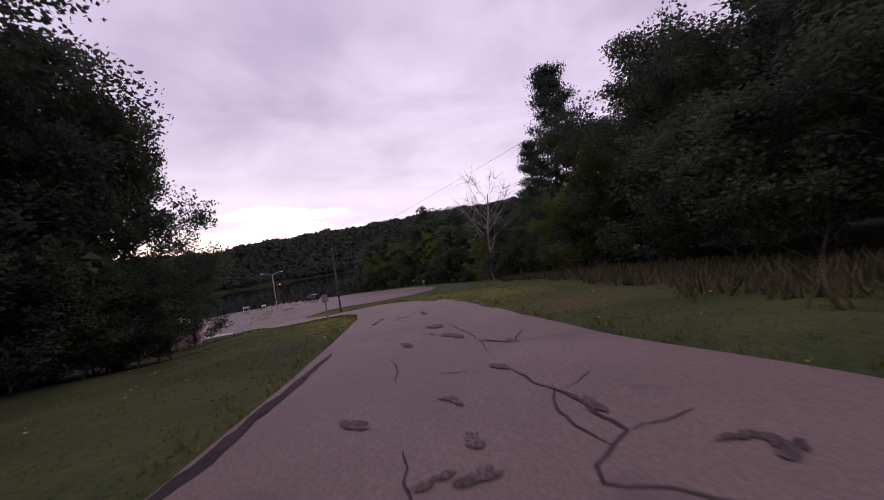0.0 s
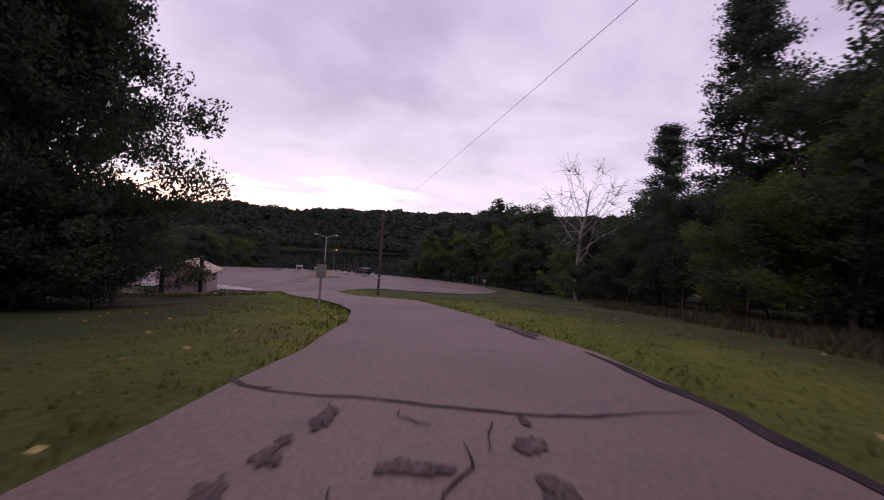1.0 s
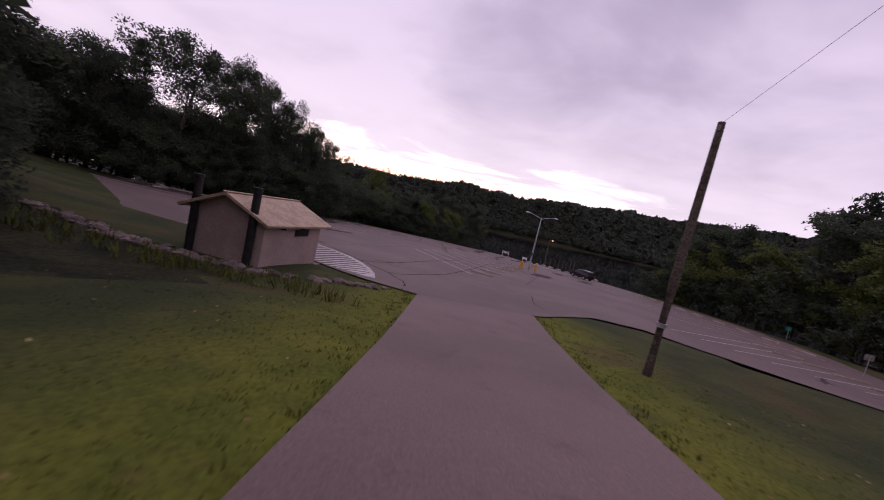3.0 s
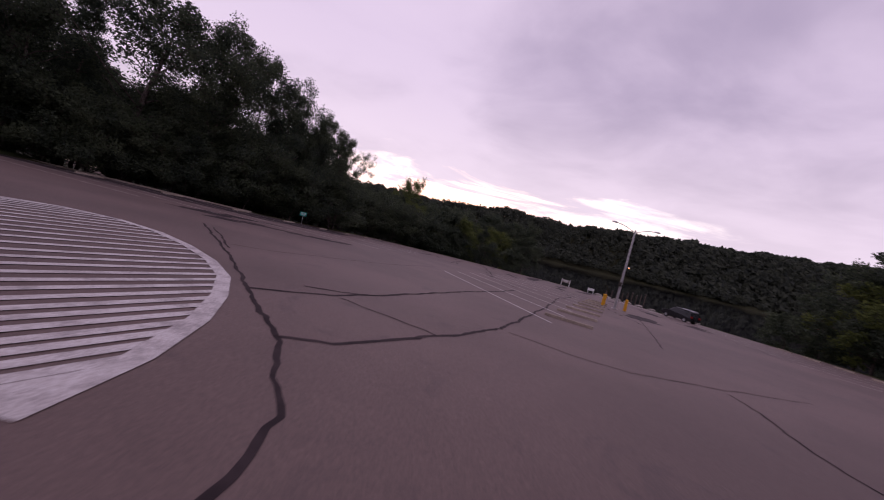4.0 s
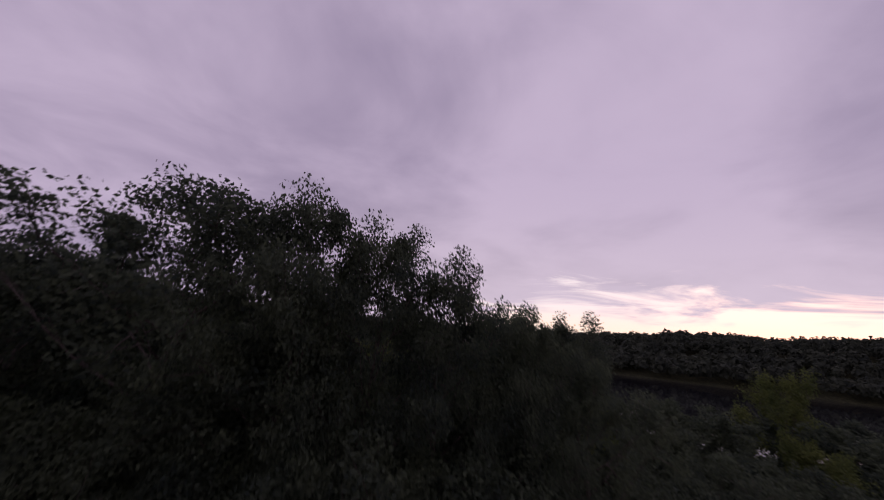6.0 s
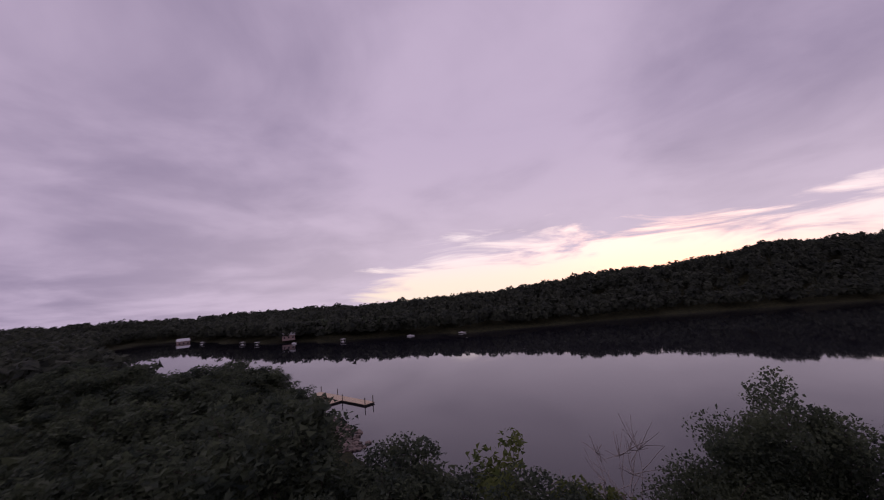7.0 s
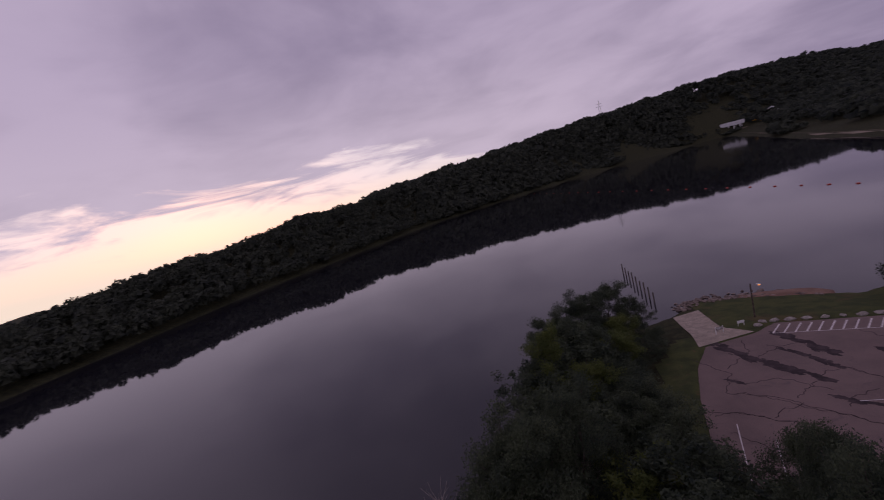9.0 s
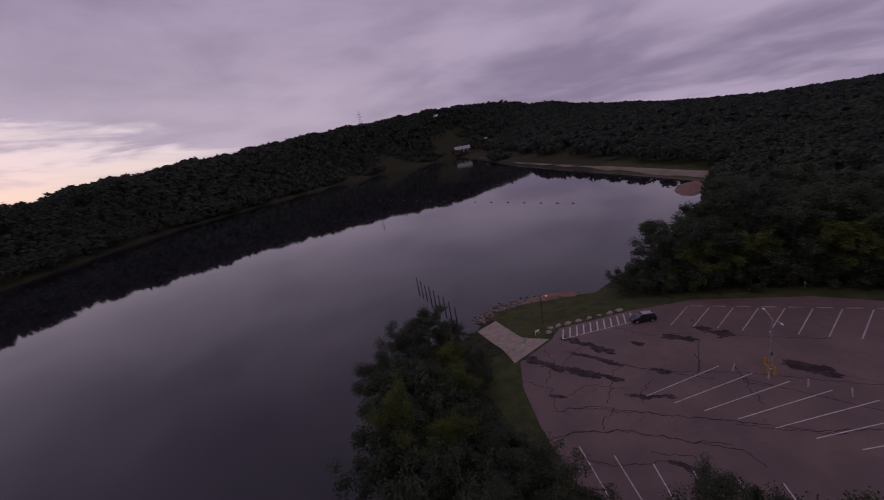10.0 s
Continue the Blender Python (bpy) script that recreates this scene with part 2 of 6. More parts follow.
def inside(poly, x, y):
    hit = np.zeros(np.shape(x), bool)
    for (x0, y0), (x1, y1) in zip(poly, poly[1:] + poly[:1]):
        if y0 != y1:
            hit ^= ((y0 > y) != (y1 > y)) & (x < (x1 - x0) * (y - y0) / (y1 - y0) + x0)
    return hit


def away(poly, x, y, closed=True):
    """The distance to a polyline."""
    best = np.full(np.shape(x), 1e9)
    for (x0, y0), (x1, y1) in zip(poly, poly[1:] + poly[:1] if closed else poly[1:]):
        dx, dy = x1 - x0, y1 - y0
        t = np.clip(((x - x0) * dx + (y - y0) * dy) / (dx * dx + dy * dy), 0, 1)
        best = np.minimum(best, np.hypot(x - x0 - t * dx, y - y0 - t * dy))
    return best


ROAD = ROAD_L + ROAD_R[::-1]
RIDGE = [(-180, 30), (-150, 34), (-120, 20), (-95, 10), (-75, 2), (-65, 0), (-57, 4), (-49, 30), (-39, 88), (-33, 140), (-28, 168), (-22, 147), (-17, 132), (-13, 126), (-5.5, 112), (2, 94), (9.3, 77), (15.6, 68), (24, 57), (30, 47), (37, 41), (45, 33), (57, 24), (65, 16), (72, 13), (85, 8), (95, 7), (120, 6), (150, 20), (180, 30)]


def wobble(x, y):
    return np.sin(x * 0.031 + 1.3) * np.cos(y * 0.027) + 0.5 * np.sin(x * 0.083 + y * 0.061) + 0.35 * np.sin(y * 0.13 - x * 0.09 + 2)


def height(x, y):
    x, y = np.asarray(x, float), np.asarray(y, float)
    d = away(SHORE, x, y)
    d = np.where(inside(SHORE, x, y), -d, d)
    near = step(330, 170, np.hypot(x + 35, y - 50))
    g = grade(x, y)
    right = step(2, 26, x - 4) * step(60, 30, y)
    g = g + right * 1.2 + 1.8 * step(7, 22, away(ROAD_L, x, y, False)) * step(40, 10, y) * step(-2, -14, x)
    lot_d = np.where(inside(LOT, x, y) | inside(ROAD, x, y), 0.0, np.minimum(away(LOT, x, y), away(ROAD, x, y)))
    bank = np.minimum(1.0, np.maximum(d, 0) / np.maximum(d + lot_d - 3.0, 1.0))
    g_near = g * bank ** 0.8
    az = np.degrees(np.arctan2(-(x + 80), y - 45))
    top = np.interp(az, *zip(*RIDGE))
    rise = 48 + 0.07 * np.hypot(x + 80, y - 45)
    # beyond the dam the land rises slowly, like a long plain
    plain = step(-18, -32, az) * step(-130, -110, az)
    rise = rise * (1 - plain) + 850 * plain
    slope = (1 - plain) * step(0, 1, d / rise) + plain * np.clip(d / rise, 0, 1)
    far = 1.5 + top * slope * step(2.6, 1.2, d / rise) + top * 0.55 * step(1.2, 2.6, d / rise) + wobble(x, y) * np.minimum(d * 0.03, 4.0)
    z = near * g_near + (1 - near) * far
    z = np.where(d < 0, np.maximum(-4.0, d * 0.25) - 0.1, np.maximum(z, 0.02 + 0.12 * np.minimum(d, 4)))
    return z


# ---- ground ----
def lines(lo, a, b, hi, fine):
    mid = np.arange(a, b + 0.01, fine)
    left = a - np.cumsum(fine * 1.12 ** np.arange(1, 80))
    right = b + np.cumsum(fine * 1.12 ** np.arange(1, 80))
    return np.concatenate([left[left > lo][::-1], mid, right[right < hi]])


gx, gy = lines(-1500, -112, 34, 1500, 1.4), lines(-900, -18, 134, 2000, 1.4)
X, Y = np.meshgrid(gx, gy)
Z = height(X, Y)
paved = (inside(LOT, X, Y) | inside(ROAD, X, Y)) & (np.minimum(away(LOT, X, Y), away(ROAD, X, Y)) > 0.5)
Z = np.where(paved, Z - 0.25, Z)
Z = Z + np.where(paved | (Z < 0.5), 0, 0.02 * np.sin(X * 1.9 + np.sin(Y * 1.3)) * np.cos(Y * 1.6) * step(1.0, 3.0, np.minimum(away(LOT, X, Y), away(ROAD, X, Y))) - 0.03 * step(1.6, 0.4, np.minimum(away(LOT, X, Y), away(ROAD, X, Y))))
nx, ny = len(gx), len(gy)
idx = np.arange(nx * ny).reshape(ny, nx)
quads = np.stack([idx[:-1, :-1], idx[:-1, 1:], idx[1:, 1:], idx[1:, :-1]], -1).reshape(-1, 4)
ground = new("ground", mesh_of("ground", np.stack([X, Y, Z], -1).reshape(-1, 3).tolist(), quads.tolist(), [M_GRASS], True))
ground.data.materials.append(M_FLOOR)
cx, cy = (X[:-1, :-1] + X[1:, 1:]) / 2, (Y[:-1, :-1] + Y[1:, 1:]) / 2
from_paving = np.minimum(away(LOT, cx, cy), away(ROAD, cx, cy))
lawn = (from_paving < 5.5 + 0.8 * np.sin(cx * 0.9) * np.cos(cy * 0.7)) | ((cx > -62) & (cx < -30) & (cy > 104) & (cy < 130)) | ((cx > -22) & (cx < 9) & (cy > -16) & (cy < 62)) | inside(LOT, cx, cy)
lawn |= (cx > 100) & (cx < 330) & (cy > 150) & (cy < 330) & (away(SHORE, cx, cy) < 60)
lawn &= ~((cx < -17) & (cy < 0.9 * cx + 42))
near_road = away(ROAD, X, Y)
lush = ground.data.attributes.new("lush", "FLOAT", "POINT")
lush.data.foreach_set("value", (step(5.0, 0.4, near_road) * step(7, 15, Y) * step(-30, -20, X)).ravel().astype(np.float32))
ground.data.polygons.foreach_set("material_index", np.where(lawn, 0, 1).ravel().astype(np.int32))
tagged(ground, "grassy lakeside ground with mown verges and wooded slopes", "ground", kind="structure")

water = new("water", mesh_of("water", [(-1500, -900, 0), (1500, -900, 0), (1500, 1400, 0), (-1500, 1400, 0)], [(0, 1, 2, 3)], [M_WATER]))
tagged(water, "calm dark lake reflecting the evening sky", "lake", kind="structure")


def paving(name, poly, cell, lift):
    from mathutils.geometry import delaunay_2d_cdt
    xs = np.arange(min(p[0] for p in poly), max(p[0] for p in poly), cell)
    ys = np.arange(min(p[1] for p in poly), max(p[1] for p in poly), cell)
    px, py = (a.ravel() for a in np.meshgrid(xs, ys))
    keep = inside(poly, px, py) & (away(poly, px, py) > cell * 0.5)
    rim = []
    for (x0, y0), (x1, y1) in zip(poly, poly[1:] + poly[:1]):
        n = max(1, int(math.hypot(x1 - x0, y1 - y0) / 0.7))
        for k in range(n):
            u, v = x0 + (x1 - x0) * k / n, y0 + (y1 - y0) * k / n
            j = 0.10 * noise.noise((u * 0.9, v * 0.9, 3.0)) + 0.05 * noise.noise((u * 3.1, v * 3.1, 7.0))
            rim.append((u + j, v - j))
    pts = [Vector(p) for p in rim] + [Vector(p) for p in zip(px[keep], py[keep])]
    ring = list(range(len(rim)))
    vs, _, fs, *_ = delaunay_2d_cdt(pts, [], [ring], 1, 1e-4)
    z = grade(np.array([v.x for v in vs]), np.array([v.y for v in vs])) + lift
    verts = [(v.x, v.y, h) for v, h in zip(vs, z)]
    return new(name, mesh_of(name, verts, fs, [M_ASPHALT], True))


lot = tagged(paving("parking_lot", LOT, 2.0, 0.03), "cracked weathered asphalt parking lot sloping to the lake", "parking lot", kind="structure")
lot.data.materials[0] = M_LOT
road = tagged(paving("road", ROAD, 1.5, 0.026), "worn narrow asphalt road with patched cracks", "road", kind="structure")

# ---- trees ----
def limb(pts, rad, start, way, length, r0, n, droop, rng):
    p = np.array(start, float)
    d = np.array(way, float)
    out = [p.copy()]
    for k in range(n):
        d = d + rng.normal(0, 0.13, 3) + np.array([0, 0, droop])
        d /= np.linalg.norm(d)
        p = p + d * length / n
        out.append(p.copy())
    pts.append((out, [r0 * (1 - 0.75 * k / n) for k in range(n + 1)]))
    return out


def leaf_cards(centres, size, rng, flat=0.5, corners=4):
    """Small folded leaf shapes, each an island of its own."""
    n = len(centres)
    a = rng.normal(0, 1, (n, 3))
    a[:, 2] *= flat
    a /= np.linalg.norm(a, axis=1)[:, None]
    b = rng.normal(0, 1, (n, 3))
    b -= (a * b).sum(1)[:, None] * a
    b /= np.linalg.norm(b, axis=1)[:, None]
    s = size * rng.uniform(0.6, 1.3, n)[:, None]
    v = np.stack([centres - a * s, centres + b * s * (0.55 if corners == 4 else 0.95), centres + a * s, centres - b * s * 0.55 + np.cross(a, b) * s * 0.25], 1).reshape(-1, 3)
    if corners == 3:
        v = v.reshape(n, 4, 3)[:, :3].reshape(-1, 3)
    return v, np.arange(corners * n).reshape(n, corners)


def tree_mesh(name, seed, tall, spread, base, leaves, size, limbs=13, twigs=5, leaf=None, lean=0.0, corners=4):
    """A trunk with limbs and twigs, and the leaves round the twigs' ends. Returns the wood's mesh and the crown's."""
    rng = np.random.default_rng(seed)
    runs, ends = [], []
    trunk = limb(runs, None, (0, 0, -0.3), (lean, 0, 1), tall * 0.86, 0.018 * tall, 9, 0.03, rng)
    for k in range(limbs):
        u = base + (1 - base) * (k + 0.5) / limbs
        i = min(int(u * 9), 8)
        q = trunk[i] + (trunk[i + 1] - trunk[i]) * (u * 9 - i)
        ang = k * 2.4 + rng.uniform(-0.4, 0.4)
        reach = spread * (0.45 + 0.75 * math.sin(math.pi * min(1, 0.25 + 0.75 * u)) ** 0.8) * rng.uniform(0.75, 1.15)
        tip = 0.35 + 0.9 * u
        arm = limb(runs, None, q, (math.cos(ang), math.sin(ang), tip), reach * 1.15, 0.0065 * tall * (1.25 - u), 5, 0.02, rng)
        for j in range(twigs):
            m = arm[2 + j % 4] if j < 4 else arm[-1]
            w = (arm[-1] - arm[0]) / np.linalg.norm(arm[-1] - arm[0]) + rng.normal(0, 0.75, 3)
            tw = limb(runs, None, m, w / np.linalg.norm(w), reach * rng.uniform(0.28, 0.5), 0.0022 * tall, 3, 0.0, rng)
            ends.append((tw[-1], 1.0))
            ends.append((tw[2], 0.8))
        ends.append((arm[-1], 1.0))
    ends.append((trunk[-1], 1.2))
    bm = bmesh.new()
    for pts, rad in runs:
        tube(bm, pts, [max(r, 0.012) for r in rad], 7 if rad[0] > 0.1 else 3, False)
    wood = bpy.data.meshes.new(name + "_trunk")
    bm.to_mesh(wood)
    bm.free()
    wood.materials.append(M_BARK)
    wood.shade_smooth()
    if not leaves:
        wood.materials[0] = M_DEADWOOD
        return wood, None
    e = np.array([p for p, _ in ends])
    wts = np.array([q for _, q in ends])
    pick = rng.choice(len(e), leaves, p=wts / wts.sum())
    puff = rng.uniform(0.6, 1.2, len(e))[pick][:, None] * spread * 0.24
    off = rng.normal(0, 1, (leaves, 3))
    off /= np.linalg.norm(off, axis=1)[:, None]
    off *= rng.uniform(0.15, 1.0, leaves)[:, None] ** 0.6 * puff * np.array([1.15, 1.15, 0.75])
    v, f = leaf_cards(e[pick] + off, size, rng, 0.5, corners)
    crown = mesh_of(name + "_crown", v.tolist(), f.tolist(), [leaf or M_LEAF])
    return wood, crown


def pine_mesh(name, seed, tall, spread, leaves, size):
    """A straight trunk with whorls of flat needle pads."""
    rng = np.random.default_rng(seed)
    runs, ends = [], []
    trunk = limb(runs, None, (0, 0, -0.3), (0.02, 0, 1), tall, 0.014 * tall, 10, 0.02, rng)
    k = 0
    for u in np.linspace(0.34, 0.97, 20):
        q = np.array(trunk[0]) * (1 - u) + np.array(trunk[-1]) * u
        for j in range(3):
            k += 1
            ang = k * 2.3 + rng.uniform(-0.5, 0.5)
            reach = spread * (1.08 - u) ** 0.7 * rng.uniform(0.55, 1.15)
            arm = limb(runs, None, q, (math.cos(ang), math.sin(ang), 0.12), reach, 0.003 * tall, 4, 0.02, rng)
            ends += [arm[2], arm[3], arm[4], arm[4]]
    bm = bmesh.new()
    for pts, rad in runs:
        tube(bm, pts, [max(r, 0.015) for r in rad], 7 if rad[0] > 0.1 else 4, False)
    wood = bpy.data.meshes.new(name + "_trunk")
    bm.to_mesh(wood)
    bm.free()
    wood.materials.append(M_BARK)
    e = np.array(ends)
    pick = rng.integers(0, len(e), leaves)
    off = rng.normal(0, 1, (leaves, 3)) * np.array([0.55, 0.55, 0.22])
    v, f = leaf_cards(e[pick] + off, size, rng, 0.7)
    return wood, mesh_of(name + "_crown", v.tolist(), f.tolist(), [M_NEEDLE])


KINDS = {
    "maple": tree_mesh("maple", 11, 15.0, 5.0, 0.14, 36000, 0.122, 18, 7),
    "oak": tree_mesh("oak", 12, 17.0, 5.4, 0.20, 37000, 0.125, 20, 7),
    "tulip": tree_mesh("tulip", 13, 18.0, 4.4, 0.12, 32000, 0.125, 20, 7),
    "light": tree_mesh("light", 14, 12.0, 4.2, 0.08, 23000, 0.112, 16, 7, M_LEAF_LIGHT),
    "bush": tree_mesh("bush", 15, 5.0, 3.0, 0.02, 11000, 0.102, 15, 7),
    "thin": tree_mesh("thin", 16, 16.0, 4.2, 0.34, 15500, 0.118, 17, 6),
    "pine": pine_mesh("pine", 17, 22.0, 5.2, 27000, 0.125),
    "oak_mid": tree_mesh("oak_mid", 22, 16.0, 5.2, 0.12, 8400, 0.27, 16, 5, None, 0.0, 3),
    "maple_mid": tree_mesh("maple_mid", 23, 14.0, 4.8, 0.10, 7800, 0.26, 15, 5, None, 0.0, 3),
    "bush_mid": tree_mesh("bush_mid", 25, 5.0, 3.1, 0.02, 3600, 0.21, 12, 5, None, 0.0, 3),
    "light_mid": tree_mesh("light_mid", 24, 12.0, 4.2, 0.08, 6600, 0.23, 14, 5, M_LEAF_LIGHT, 0.0, 3),
    "dead": tree_mesh("dead", 18, 12.0, 4.4, 0.3, 0, 0.2, 17, 10),
}
for wood, crown in KINDS.values():
    # take the general lean out, so that each tree stands over its foot
    co = np.array([v.co for v in (crown or wood).vertices])
    k = co.mean(0)
    for me in (wood, crown):
        for v in me.vertices if me else ():
            v.co.x -= k[0] / k[2] * v.co.z
            v.co.y -= k[1] / k[2] * v.co.z
TOPS = {k: max(v.co.z for v in (crown or wood).vertices) for k, (wood, crown) in KINDS.items()}
LABELS = {
    "maple": "full green maple with a dense rounded crown", "oak": "tall dark green oak with a broad crown", "tulip": "tall straight tulip tree in full leaf",
    "light": "young tree with lighter yellow-green leaves", "bush": "dense low shrub in the undergrowth", "thin": "tall thin tree with a sparse open crown",
    "oak_mid": "dark green oak with a broad crown", "maple_mid": "full green maple with a rounded crown", "bush_mid": "dense low shrub in the undergrowth", "light_mid": "young tree with lighter yellow-green leaves",
    "pine": "tall pine with layered needle boughs", "dead": "bare dead tree with pale branching limbs",
}


def tree(kind, x, y, size=1.0, turn=None, group="trees", sink=0.0, wide=1.0):
    wood, crown = KINDS[kind]
    root = empty({"bush": "shrub", "bush_mid": "shrub", "pine": "pine_tree", "dead": "dead_tree"}.get(kind, "tree"), (x, y, float(height(x, y)) - sink), random.uniform(0, 360) if turn is None else turn)
    root.scale = (size * wide, size * wide, size)
    t = new("trunk", wood)
    t.parent = root
    if crown:
        c = new("crown", crown)
        c.parent = root
    return tagged(root, LABELS[kind], "shrub" if kind.startswith("bush") else "tree", group)


random.seed(4)


def topped(group, rows):
    """Trees given by the height of their tops above the lake."""
    for kind, x, y, top, wide in rows:
        tree(kind, x, y, (top - float(height(x, y))) / TOPS[kind], None, group, 0.0, wide)


def grove(group, rows):
    for kind, x, y, s in rows:
        tree(kind, x, y, s, group=group)


BANK, WOOD, END, BELT, POINT = "trees on the bank beside the road", "trees of the wood beside the road", "trees beyond the lot", "trees between the lot and the lake", "trees on the point of land"
grove(BANK, [("maple", -23.0, 13.5, 1.25), ("maple", -20.0, 7.0, 1.25), ("tulip", -28.0, 22.6, 0.9), ("oak_mid", -26.5, 17.0, 1.3), ("oak_mid", -23.0, 6.5, 1.3), ("tulip", -32.5, 21.0, 0.95), ("maple", -36.0, 23.5, 0.8)])
topped(BANK, [("oak", -19.4, 19.0, 24.5, 0.66), ("tulip", -20.5, 20.0, 26.0, 0.72), ("oak", -22.5, 16.0, 27.0, 0.75), ("maple", -18.6, 13.4, 23.5, 0.7)])
grove(BANK, [("oak_mid", -33.0, 14.0, 1.0), ("oak_mid", -38.5, 19.0, 0.85), ("maple_mid", -18.0, -2.0, 1.3), ("maple_mid", -46.0, 18.0, 0.85), ("oak_mid", -54.0, 16.5, 0.9), ("oak_mid", -62.0, 19.0, 0.9), ("oak_mid", -42.0, 11.0, 0.95)])
grove("shrubs on the bank beside the road", [("bush", -18.6, 21.0, 0.75), ("bush", -18.4, 17.2, 0.8), ("bush", -18.4, 21.6, 0.8), ("bush", -17.2, 14.6, 0.75), ("bush", -18.0, 17.8, 0.85), ("bush", -17.5, 12.0, 0.95), ("bush", -21.5, 19.5, 0.9), ("bush", -26.8, 25.9, 0.8), ("bush", -30.5, 25.3, 0.7), ("bush", -22.8, 24.0, 0.8), ("bush", -16.4, 6.0, 0.9), ("bush", -34.5, 25.0, 0.9),
      ("bush", -20.0, 15.0, 0.9), ("bush", -24.5, 22.0, 0.9), ("bush", -28.5, 23.5, 0.9), ("bush_mid", -42, 22.5, 1.0), ("bush_mid", -50, 21, 1.0), ("bush_mid", -58, 21.5, 1.0), ("bush_mid", -24, 13, 1.2), ("bush_mid", -22, 9, 1.2), ("bush_mid", -38, 24, 1.0)])
topped(WOOD, [("oak", 17.0, 6.5, 19.5, 1.0), ("tulip", 16.5, 12.5, 20.0, 1.0), ("maple", 17.5, 18.0, 21.5, 0.95), ("oak", 18.0, 24.5, 24.5, 0.8), ("pine", 11.8, 32.0, 26.9, 0.8), ("maple", 17.0, 30.0, 22.0, 1.0), ("pine", 12.4, 46.0, 24.0, 0.8), ("light", 14.0, 36.0, 16.0, 1.0), ("light", 14.2, 22.0, 16.5, 1.0)])
topped(WOOD, [("maple", 17.0, 43.0, 19.0, 1.0), ("maple_mid", 14.5, 50.5, 18.0, 1.0), ("oak_mid", 22.5, 10.0, 24.0, 1.1), ("oak_mid", 23.0, 20.0, 25.5, 1.1), ("oak_mid", 22.0, 33.0, 26.0, 1.0), ("oak_mid", 20.0, 0.0, 22.5, 1.1), ("maple_mid", 25.0, 4.0, 24.0, 1.1), ("maple_mid", 16.0, 57.0, 19.5, 0.9), ("oak_mid", 18.0, 64.0, 19.0, 0.9), ("maple_mid", 12.0, 70.0, 16.0, 0.9)])
grove(WOOD, [("light_mid", 13.5, 61.0, 0.62), ("oak_mid", 18.0, 66.0, 0.6), ("maple_mid", 14.0, 72.0, 0.6), ("light_mid", 9.5, 77.0, 0.7), ("oak_mid", 14.0, 84.0, 0.7), ("oak_mid", 29.0, 15.0, 1.0), ("maple_mid", 25.0, 40.0, 0.9), ("thin", 15.5, 15.5, 0.62), ("thin", 15.8, 9.5, 0.55)])
grove("shrubs at the edge of the wood", [("bush", 12.3, 9, 0.95), ("bush", 12.5, 19.5, 0.9), ("bush", 12.2, 26, 0.9), ("bush", 12.0, 32, 0.9), ("bush", 12.0, 42, 0.9), ("bush", 11.5, 47.5, 0.9), ("bush_mid", 12.0, 53, 1.0), ("bush_mid", 11.5, 58, 1.0), ("bush_mid", 11.0, 66, 1.0),
      ("bush_mid", 9.0, 71, 1.0), ("bush_mid", 7.0, 76, 1.0), ("bush", 13.5, 4, 1.0), ("bush", 13.5, 14, 1.0), ("bush", 12.5, 37, 0.9), ("bush_mid", 15, 22, 1.1), ("bush_mid", 15, 35, 1.1)])
topped("dead trees", [("dead", 6.4, 55.0, 23.4, 1.0)])
topped(WOOD, [("maple_mid", 10.6, 49.5, 15.4, 0.9), ("oak_mid", 8.6, 58.0, 15.2, 1.0), ("light_mid", 5.6, 60.5, 13.0, 1.0), ("maple", 11.2, 41.5, 16.0, 0.8), ("maple", 11.0, 37.0, 16.6, 0.8), ("bush", 6.6, 53.0, 10.5, 1.0), ("light", 10.2, 27.5, 15.5, 0.8), ("maple", 13.0, 28.0, 21.5, 0.8), ("light", 11.4, 23.5, 17.5, 0.9), ("thin", 14.2, 19.0, 23.0, 0.9)])
topped(END, [("light_mid", -22.5, 104.5, 15.0, 1.0), ("light_mid", -2.0, 86.0, 14.5, 1.0), ("oak_mid", -5.6, 104.0, 25.0, 0.9), ("thin", 4.0, 92.0, 22.4, 1.0), ("maple_mid", 3.5, 82.0, 15.5, 1.0), ("light_mid", -4.0, 92.0, 13.5, 1.0), ("maple_mid", -14.0, 103.0, 15.5, 1.0)])
grove(END, [("maple_mid", 2.5, 84.0, 0.94), ("light_mid", -3.0, 90.0, 1.00), ("oak_mid", -7.0, 96.0, 1.00), ("oak_mid", 3.0, 94.0, 1.12), ("light_mid", -13.0, 99.0, 0.94), ("maple_mid", -9.0, 106.0, 1.00), ("oak_mid", -19.0, 106.0, 0.94), ("maple_mid", -24.0, 110.0, 0.94)])
grove(END, [("thin", -21.0, 115.0, 1.06), ("light_mid", 0.0, 103.0, 1.12), ("oak_mid", -3.0, 114.0, 1.06), ("maple_mid", 10.0, 104.0, 1.12), ("oak_mid", 12.0, 116.0, 1.12), ("maple_mid", 4.0, 124.0, 1.00), ("thin", -10.0, 118.0, 0.94), ("oak_mid", 21.0, 98.0, 1.12), ("maple_mid", 24.0, 112.0, 1.12), ("oak_mid", 22.0, 128.0, 1.12), ("maple_mid", 34.0, 138.0, 1.12), ("oak_mid", 36.0, 120.0, 1.12)])
